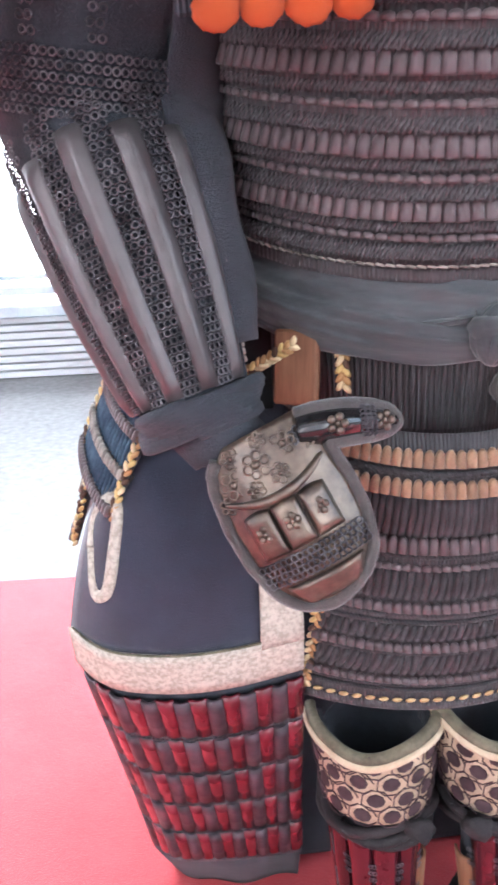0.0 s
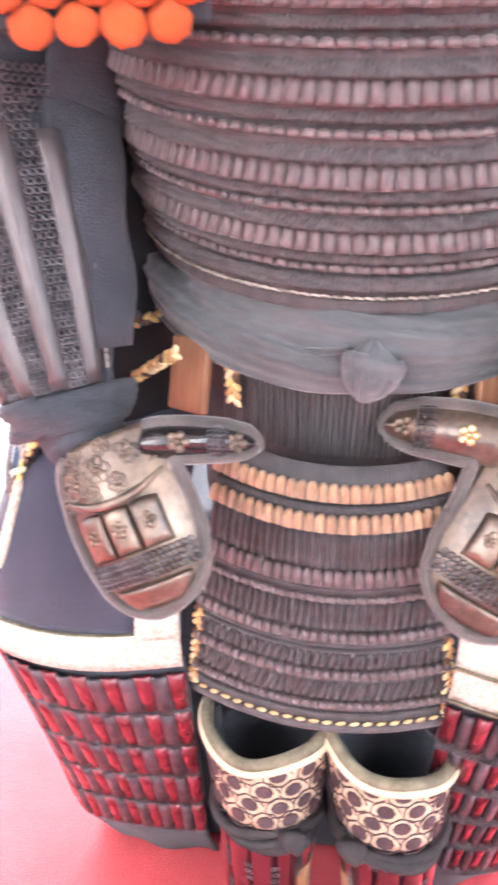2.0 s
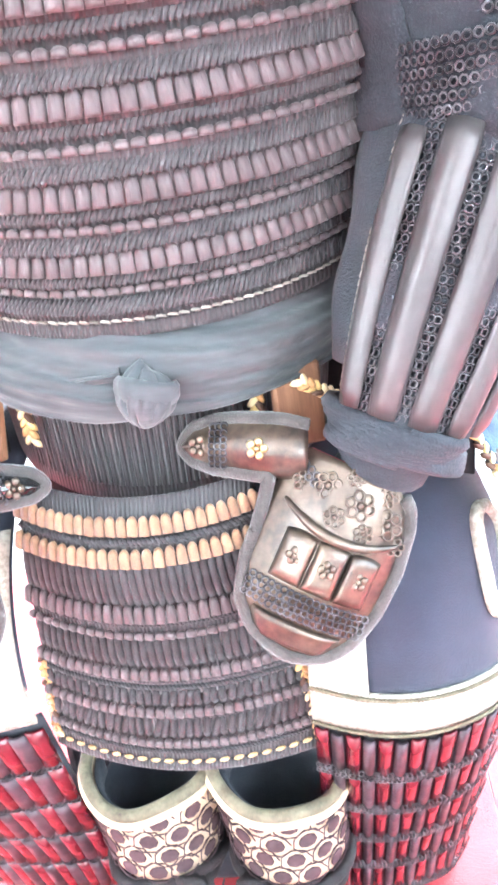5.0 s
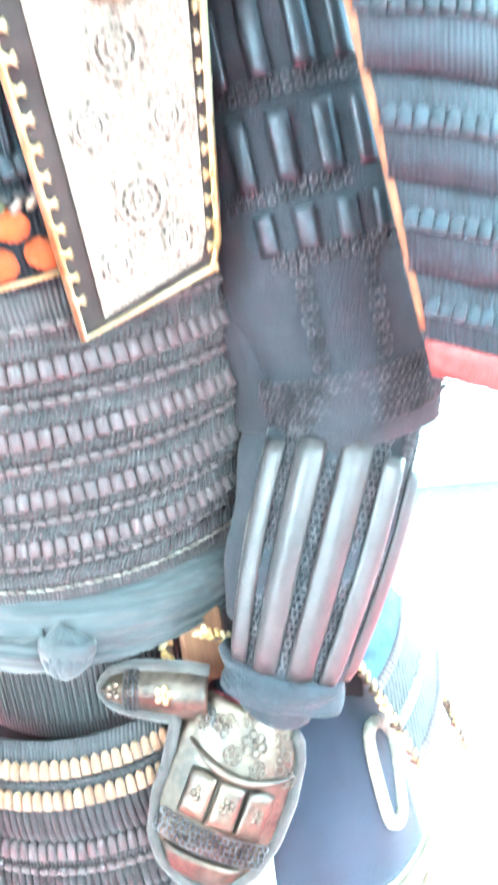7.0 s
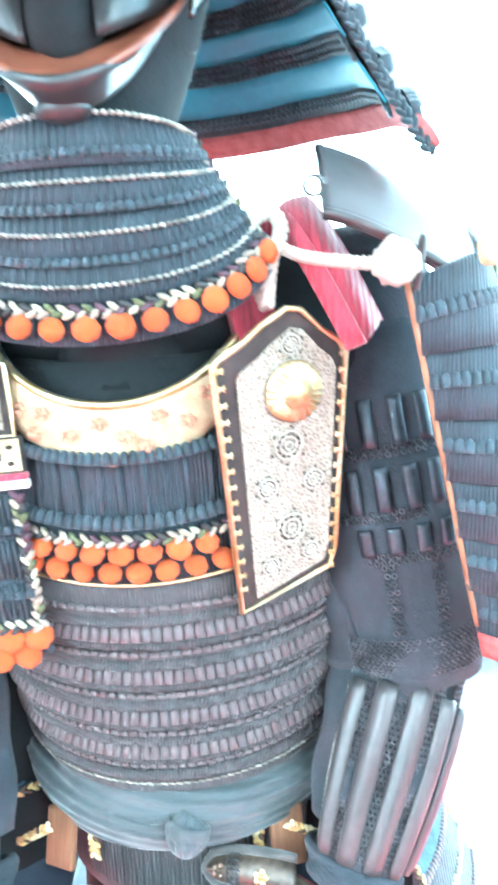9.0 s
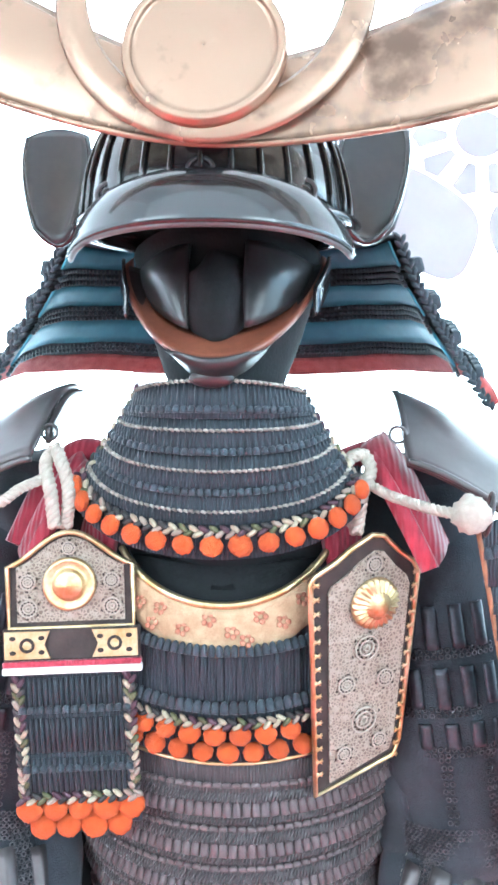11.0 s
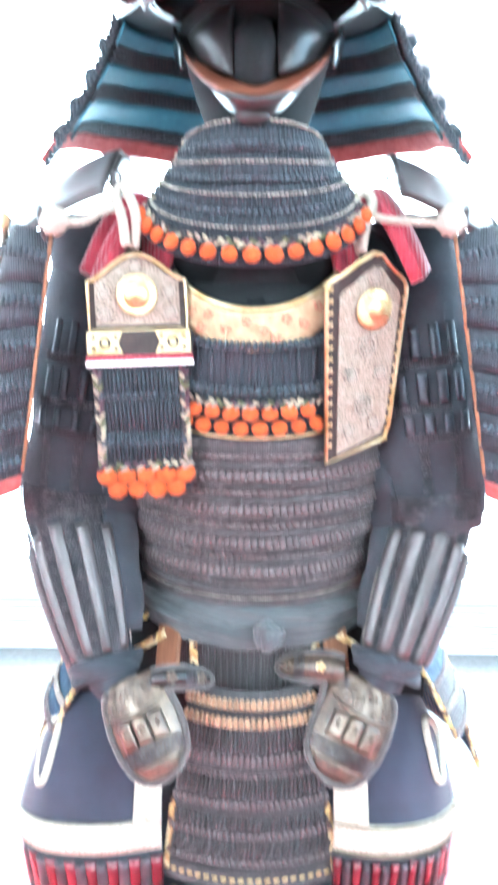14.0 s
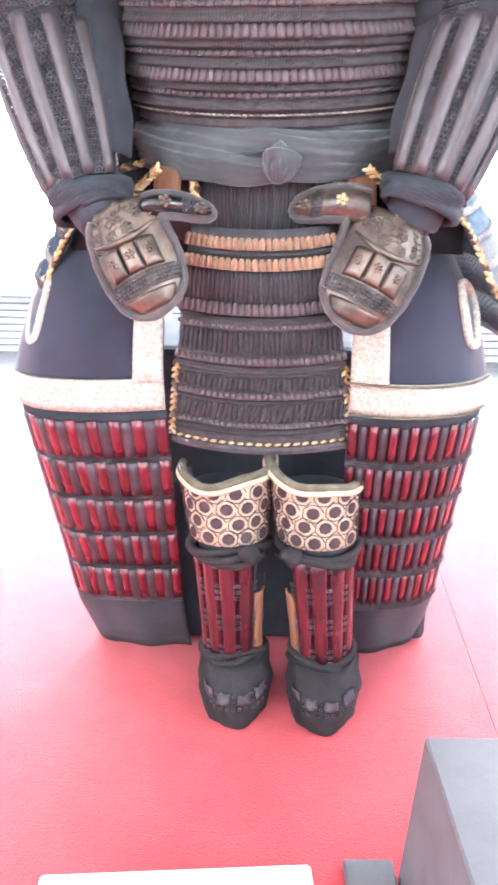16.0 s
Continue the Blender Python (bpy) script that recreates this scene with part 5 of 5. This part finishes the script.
# ---- shoulder cords, straps ----
for s in (-1, 1):
    cords = thing("silk_rope", "white braided silk rope looped at the shoulder, round knot", "rope", "shoulder ropes")
    x0 = -0.128 if s < 0 else 0.112
    y0, z0 = (-0.15, 1.142) if s < 0 else (-0.13, 1.142)
    part("loop", rope(smooth_path([(x0 + 0.004, y0 - 0.004, z0 - 0.012), (x0 - 0.006 * s, y0 - 0.01, z0 + 0.02), (x0 - 0.004, y0 - 0.008, z0 + 0.046), (x0 + 0.01 * s, y0 - 0.002, z0 + 0.054), (x0 + 0.016 * s, y0 - 0.006, z0 + 0.04), (x0 + 0.008 * s, y0 - 0.014, z0 + 0.018), (x0 + 0.004 * s, y0 - 0.01, z0 - 0.012)]), 0.0058, 3, 0.016), M_CORD, cords)
    part("cord", rope(smooth_path([(x0 + 0.012 * s, y0 - 0.006, z0 + 0.03), (x0 + 0.03 * s, y0 - 0.022, z0 + 0.018), (s * 0.17, -0.185, 1.147), (s * 0.192, -0.197, 1.142)]), 0.0046, 3, 0.014), M_CORD, cords)
    part("knot", moved(lumpy(blob_data(0.0145, 0.0145, 0.0145, 16, 10), 0.004, 160), Matrix.Translation((s * 0.196, -0.2, 1.142))), M_CORD, cords)
    strap = thing("shoulder_strap", "crimson silk padded shoulder strap", "strap", "shoulder straps")
    part("strap", sheet(lambda u, v: Vector((s * (0.135 + 0.045 * v ** 1.5 + 0.022 * (u - 0.5)), -0.105 - 0.035 * math.sin(2.2 * v) + 0.05 * u + 0.004 * math.sin(9 * u), 1.205 - 0.095 * v ** 1.4 - 0.012 * math.cos(3 * u))), 14, 14, 0.014), M_RED_CLOTH, strap)
    part("strap_roll", tube(smooth_path([(s * 0.105, -0.05, 1.2), (s * 0.14, -0.075, 1.205), (s * 0.165, -0.09, 1.17), (s * 0.185, -0.1, 1.115)]), 0.012, 10), M_RED_CLOTH, strap)


# ---- shoulder guards ----
def shoulder_guard(s):
    t = thing("shoulder_guard", "large dark laced shoulder guard with iron cap and faded red hem", "shoulder armour", "shoulder guards")
    # front edge and outer sweep of the hanging panel
    F0, F1 = Vector((0.203, -0.175, 1.135)), Vector((0.262, -0.075, 0.885))
    def fn(u, v, o=0.0):
        f = F0.lerp(F1, v)
        w = 0.085 + 0.10 * v
        a = 0.35 + 0.75 * u
        x = f.x + w * (0.74 * u + 0.1 * math.sin(math.pi * u))
        y = f.y + w * (0.62 * u ** 1.3 - 0.14 * math.sin(math.pi * u))
        return Vector((s * (x + o * math.sin(a)), y - o * math.cos(a), f.z + 0.03 * u * (1 - v) - 0.075 * u * v))
    def nr(u):
        a = 0.35 + 0.75 * u
        return Vector((s * math.sin(a), -math.cos(a), 0.1)).normalized()
    rows = 6
    for i in range(rows):
        part("lamellar_plate", sheet(lambda u, v: fn(u, (i + 1.08 * v) / rows, 0.004 * v), 28, 4, 0.004), M_PLATE_NAVY, t)
        us = np.linspace(0.03, 0.97, 40)
        c = [fn(u, (i + 0.5) / rows, 0.006) for u in us]
        nn = [nr(u) for u in us]
        lace_row("navy_lace", c if s > 0 else c[::-1], nn if s > 0 else nn[::-1], 0.0065, 0.010, 0.003, M_LACE_NAVY, t, single=False)
    part("hem", sheet(lambda u, v: fn(u, 0.985 + 0.075 * v, 0.005), 28, 3, 0.006), M_RED_HEM, t, "faded red padded hem")
    part("front_cord", tube([fn(0, v, 0.004) + Vector((0, -0.002, 0)) for v in np.linspace(0, 0.97, 24)], 0.0022, 6), M_WOOD, t, "brown edge cord")
    part("back_braid", braid([fn(1, v, 0.004) for v in np.linspace(0, 1, 24)], 0.0055, normal=(s, 0, 0), step=0.009), M_BRAID, t)
    # iron cap
    def cap(u, v):
        r = 1 - 0.35 * max(0.0, u - 0.7) ** 2 / 0.09 * abs(2 * v - 1)
        w = 0.5 + (v - 0.5) * r
        return Vector((s * (0.157 + 0.112 * u), -0.128 + 0.095 * w, 1.216 - 0.062 * u ** 1.3 + 0.058 * w + 0.014 * math.sin(math.pi * w) - 0.01 * u ** 4))
    part("cap", sheet(lambda u, v: cap(u, 1.3 * v - 0.3), 18, 14, 0.006), M_STEEL, t, "polished iron cap plate")
    part("cap_edge", tube([cap(u, -0.3) for u in np.linspace(0, 1, 14)] + [cap(1, v) for v in np.linspace(-0.2, 1, 8)], 0.0032, 6), M_STEEL, t)
    part("cap_end", sheet(lambda u, v: cap(0, u) + Vector((0, 0.004 * v, -0.012 * v)), 10, 3, 0.005), M_STEEL, t)
    part("peg", box(0.022, 0.016, 0.018, 0.005, 2), M_PALEWOOD, t, "pale wooden peg", m=pose(s * 0.262, -0.175, 1.152, 0, -8 * s, 10 * s))
    part("ring", tube([(s * (0.212 + 0.003 * math.cos(a)), -0.186 + 0.01 * math.sin(a), 1.144 + 0.016 * math.cos(a)) for a in np.linspace(0, 6.283, 17)[:-1]], 0.0018, 6, True), M_STEEL, t)
    part("eyelet", tube([(s * (0.152 + 0.007 * math.cos(a)), -0.128, 1.214 + 0.007 * math.sin(a)) for a in np.linspace(0, 6.283, 17)[:-1]], 0.0016, 6, True), M_STEEL, t)
    return t


shoulder_guard(-1)
shoulder_guard(1)

# ---- helmet ----
helmet = thing("helmet", "black lacquered ribbed helmet with flaring laced neck guard", "helmet")
HC = Matrix.Translation((0.003, -0.215, 1.355)) @ pose(0, 0, 0, 14, 0, 0)


def bowl(a, v, o=0.0):
    r = 0.104 + o
    z = math.sin(v * math.pi / 2)
    k = math.cos(v * math.pi / 2) ** 0.75
    return HC @ Vector((r * k * math.sin(a), -r * 0.96 * k * math.cos(a), 0.115 * z))


part("bowl", sheet(lambda u, v: bowl(2 * math.pi * u, 0.97 * v), 64, 14, 0.004, True), M_LACQUER, helmet)
for i in range(32):
    a = 2 * math.pi * i / 32
    part("rib", tube([bowl(a, v, 0.001) for v in np.linspace(0, 0.93, 12)], 0.0022, 5), M_LACQUER, helmet)
part("bowl_rim", tube([bowl(a, 0.02, 0.004) for a in np.linspace(0, 2 * math.pi, 60)[:-1]], 0.004, 8, True), M_LACQUER, helmet)


def visor(u, v):
    """u from -1 to 1 across the brow, v from the bowl to the rim."""
    a = u * 1.18
    top = Vector((0.003 + 0.098 * math.sin(a), -0.215 - 0.092 * math.cos(a), 1.358 - 0.009 * u * u))
    rim = Vector((0.003 + 0.109 * math.sin(a), -0.221 - 0.104 * math.cos(a), 1.3165 - 0.002 * math.cos(2.6 * u) + 0.004 * u * u - 0.004 * abs(u) ** 6))
    p = top.lerp(rim, v)
    k = math.sin(math.pi * v ** 0.75)
    p.y -= 0.008 * k * math.cos(a)
    p.z += 0.004 * k
    return p


part("visor", sheet(lambda u, v: visor(2 * u - 1, v), 40, 12, 0.004), M_LACQUER, helmet, "glossy black visor")
part("visor_rim", tube([visor(u, 1.0) for u in np.linspace(-1, 1, 40)], 0.0022, 6), M_STEEL, helmet)
for u in (-0.62, 0.0, 0.62):
    part("rivet", moved(blob_data(0.0075, 0.005, 0.0075, 12, 8), Matrix.Translation(visor(u, 0.12))), M_LACQUER, helmet)
    part("rivet_ring", tube([visor(u, 0.12) + Vector((0.009 * math.cos(w), -0.002, 0.009 * math.sin(w))) for w in np.linspace(0, 6.283, 17)[:-1]], 0.0014, 5, True), M_STEEL, helmet)
# turned-back ear panels
for s in (-1, 1):
    def ear(u, v):
        rx, vz = 2 * u - 1, 2 * v - 1
        x, z = rx * math.sqrt(1 - 0.36 * vz * vz), vz * math.sqrt(1 - 0.36 * rx * rx)
        w = 0.0245 + 0.0062 * z
        return Vector((s * (0.121 + w * x + 0.004 * z), -0.232 - 0.008 * rx * rx + 0.01 * v, 1.392 + 0.05 * z))
    part("ear_panel", sheet(ear, 14, 14, 0.005), M_SATIN, helmet, "black turned-back ear panel")
    part("ear_rim", tube([ear(u, 0) for u in np.linspace(0, 1, 8)] + [ear(1, v) for v in np.linspace(0.1, 1, 10)] + [ear(u, 1) for u in np.linspace(0.9, 0, 8)] + [ear(0, v) for v in np.linspace(0.9, 0.1, 8)], 0.0025, 6, True), M_LACQUER, helmet)


def nape(a, v, o=0.0):
    """The neck guard: a is the angle from the front, v from the bowl to the hem; its front corners droop."""
    d = min(a, 2 * math.pi - a)
    r = 0.152 + 0.086 * v ** 1.25 + o
    top = float(np.interp(d, [1.57, 2.4, 3.15], [1.395, 1.43, 1.445]))
    drop = float(np.interp(d, [1.58, 1.7, 1.92, 2.27, 2.7, 3.15], [0.150, 0.128, 0.112, 0.106, 0.106, 0.11]))
    return Vector((0.001 + r * math.sin(a), -0.122 + 0.036 * v - r * 0.94 * math.cos(a), top - drop * v))


A0 = radians(91)
us = np.linspace(A0 + 0.02, 2 * math.pi - A0 - 0.02, 120)


def round_nape(v0, v1, o0, o1):
    return lambda u, v: nape(A0 + (2 * math.pi - 2 * A0) * u, v0 + (v1 - v0) * v, o0 + (o1 - o0) * v)


part("neck_ring", sheet(lambda u, v: bowl(A0 + (2 * math.pi - 2 * A0) * u, 0.02, 0.002).lerp(nape(A0 + (2 * math.pi - 2 * A0) * u, 0.0), v), 64, 4, 0.004), M_SATIN, helmet)
for i in range(4):
    part("neck_lame", sheet(round_nape(0.215 * i, 0.215 * i + 0.235, 0.0, 0.005), 72, 4, 0.004), M_PLATE_NAVY, helmet)
    c = [nape(a, 0.215 * i + 0.17, 0.009) for a in us]
    lace_row("navy_lace", c[::-1], [Vector((math.sin(a), -math.cos(a), 0.4)).normalized() for a in us][::-1], 0.0085, 0.015, 0.006, M_LACE_NAVY, helmet, single=False)
# inner bands whose teal colour carries the light that falls inside
for v0, v1 in ((0.02, 0.17), (0.31, 0.46), (0.58, 0.76)):
    part("inner_lame", sheet(round_nape(v0, v1, -0.0075, -0.006), 72, 3, 0.002), M_TEAL, helmet, "lacquered inside of the neck guard, teal sky light put into its colour")
for v0 in (0.19, 0.235, 0.28, 0.48, 0.52, 0.56, 0.79, 0.825):
    inner = [nape(a, v0, -0.0062) for a in us]
    lace_row("inner_lacing", inner, [Vector((-math.sin(a), math.cos(a), -0.2)).normalized() for a in us], 0.0058, 0.0042, 0.0026, M_LACE_NAVY, helmet, single=False, slant=20)
part("neck_hem", sheet(round_nape(0.862, 1.0, 0.002, 0.004), 72, 4, 0.009), M_RED_HEM, helmet, "faded red padded hem")
for s in (-1, 1):
    aa = A0 if s > 0 else 2 * math.pi - A0
    part("edge_braid", braid([nape(aa, v, 0.004) for v in np.linspace(0, 0.98, 30)], 0.0048, step=0.008), M_LACE_NAVY, helmet)

# crest
crest = thing("helmet_crest", "worn gilt crescent crest with disc and ring on the helmet", "helmet crest")
CR = Matrix.Translation((0.008, -0.343, 1.418)) @ pose(0, 0, 0, 0, 5, 0)


def solid(outline_in, outline_out, thick, close=False):
    """A flat band between two outlines with domed face."""
    k = len(outline_in)
    def fn(u, v):
        i = u * (k - 1)
        a = int(min(i, k - 2))
        f = i - a
        p = Vector(outline_in[a]).lerp(Vector(outline_in[a + 1]), f)
        q = Vector(outline_out[a]).lerp(Vector(outline_out[a + 1]), f)
        m = p.lerp(q, v)
        return Vector((m.x, -thick * math.sin(math.pi * v) , m.y))
    return sheet(fn, (k - 1), 8, 0.003)


hx = np.linspace(-1, 1, 61)
low = [(0.40 * h, -0.055 + 0.15 * abs(h) ** 1.75) for h in hx]
upp = [(0.40 * h, -0.018 + 0.19 * abs(h) ** 1.5 if abs(h) < 1.1 else 0) for h in hx]
upp = [(x, max(z, -0.012 + 0.235 * (abs(x) / 0.4) ** 1.45 + 0.012)) for x, z in upp]
horn = part("crescent", solid([(x, z) for x, z in low], [(x, z) for x, z in upp], 0.006), M_CREST, crest, m=CR @ pose(0, 0.012, 0, 0, 0, 0))
part("horn_edge", tube([CR @ Vector((x, 0.009, z)) for x, z in low], 0.0022, 6), M_CREST, crest)
wa = np.linspace(radians(100), radians(440), 73)
ri_o = [(0.101 * math.cos(w), 0.046 + 0.104 * math.sin(w)) for w in wa]
ri_i = []
for w in wa:
    th = 0.002 + 0.021 * (0.5 - 0.5 * math.sin(w)) ** 0.55
    ri_i.append(((0.101 - th) * math.cos(w), 0.046 + (0.104 - th) * math.sin(w)))
part("ring", solid(ri_i, ri_o, 0.004), M_CREST, crest, m=CR @ pose(0, 0.003, 0))
dv = [(0.0, -0.006), (0.2, -0.0065), (0.6, -0.005), (0.88, -0.003), (0.9, -0.006), (0.97, -0.006), (1.0, -0.002), (1.0, 0.003), (0.0, 0.003)]
part("disc", sheet(lambda u, v: CR @ Vector((0.0515 * np.interp(v, np.linspace(0, 1, 9), [k for k, h in dv]) * math.cos(2 * math.pi * u), np.interp(v, np.linspace(0, 1, 9), [h for k, h in dv]) - 0.004, 0.0515 * np.interp(v, np.linspace(0, 1, 9), [k for k, h in dv]) * math.sin(2 * math.pi * u))), 48, 32, 0.0005, True), M_CREST, crest)
part("crest_foot", box(0.03, 0.05, 0.026, 0.004), M_LACQUER, crest, m=CR @ pose(0, 0.038, -0.034))

# ---- face guard ----
face = thing("face_guard", "black lacquered jaw guard with a brown upper band", "armour mask")


def jaw(u, v):
    """u from -1 to 1 from cheek to cheek, v from the upper edge to the throat."""
    a = 1.35 * u
    x = 0.084 * math.sin(a) / math.sin(1.35) * (1 - 0.3 * v)
    zt = 1.360 - 0.107 * max(0.0, math.cos(a * 1.12)) ** 1.1
    y = -0.142 - 0.082 * math.cos(a)
    return Vector((0.003 + x, y + 0.022 * v - 0.008 * math.sin(v * math.pi), zt - 0.006 * v - 0.001 * v * math.cos(a)))


part("jaw_plate", sheet(lambda u, v: jaw(2 * u - 1, v), 36, 12, 0.004), M_SATIN, face)
part("jaw_band", sheet(lambda u, v: jaw(2 * u - 1, 0.0) + Vector((0, -0.003 + 0.024 * v, (0.016 + 0.012 * math.sin(math.pi * u)) * v)), 36, 4, 0.004), M_LACQUER_RED, face, "brown leather band")
part("chin_boss", moved(blob_data(0.018, 0.01, 0.008, 16, 10), Matrix.Translation((0.0, -0.203, 1.245))), M_SATIN, face)
part("nose_plate", moved(lumpy(blob_data(0.026, 0.030, 0.044, 20, 14), 0.005, 60), Matrix.Translation((0.003, -0.194, 1.312)) @ pose(0, 0, 0, -14, 0, 0)), M_BLACK, face)
for s in (-1, 1):
    part("cheek_plate", sheet(lambda u, v: Vector((0.003 + s * (0.022 + 0.056 * u), -0.212 + 0.062 * u ** 1.7 - 0.01 * math.sin(math.pi * u) * math.sin(math.pi * v), 1.352 - (0.07 - 0.058 * u ** 1.5) * v)), 14, 10, 0.004), M_SATIN, face)
    part("cheek_flange", sheet(lambda u, v: jaw(s * (0.72 + 0.26 * u), 0.0) + Vector((s * 0.004, -0.009 + 0.004 * u, 0.006 - 0.024 * v)), 8, 5, 0.003), M_LACQUER, face)
tagged(part("head_form", lumpy(sheet(lambda u, v: Vector((0.003 + np.interp(v, [0, 0.6, 0.8, 1], [0.052, 0.05, 0.07, 0.085]) * math.sin(2 * math.pi * u), np.interp(v, [0, 0.4, 0.55, 1], [-0.07, -0.09, -0.125, -0.125]) - np.interp(v, [0, 0.6, 0.8, 1], [0.045, 0.05, 0.07, 0.085]) * math.cos(2 * math.pi * u), 1.08 + 0.29 * v)), 36, 18, 0.005, True), 0.002, 30), M_BLACK), "plain black cloth-covered head form under the helmet", "mannequin")


# every thing's empty stands at its own base
bpy.context.view_layer.update()
for ob in list(scene.objects):
    if ob.type == "EMPTY" and ob.parent is None and ob.children:
        pts = [c.matrix_world @ Vector(k) for c in ob.children_recursive if c.type == "MESH" for k in c.bound_box]
        lo = Vector([min(p[i] for p in pts) for i in range(3)])
        hi = Vector([max(p[i] for p in pts) for i in range(3)])
        base = Vector(((lo.x + hi.x) / 2, (lo.y + hi.y) / 2, lo.z))
        ob.location = base
        for c in ob.children:
            c.matrix_parent_inverse = Matrix.Translation(-base)
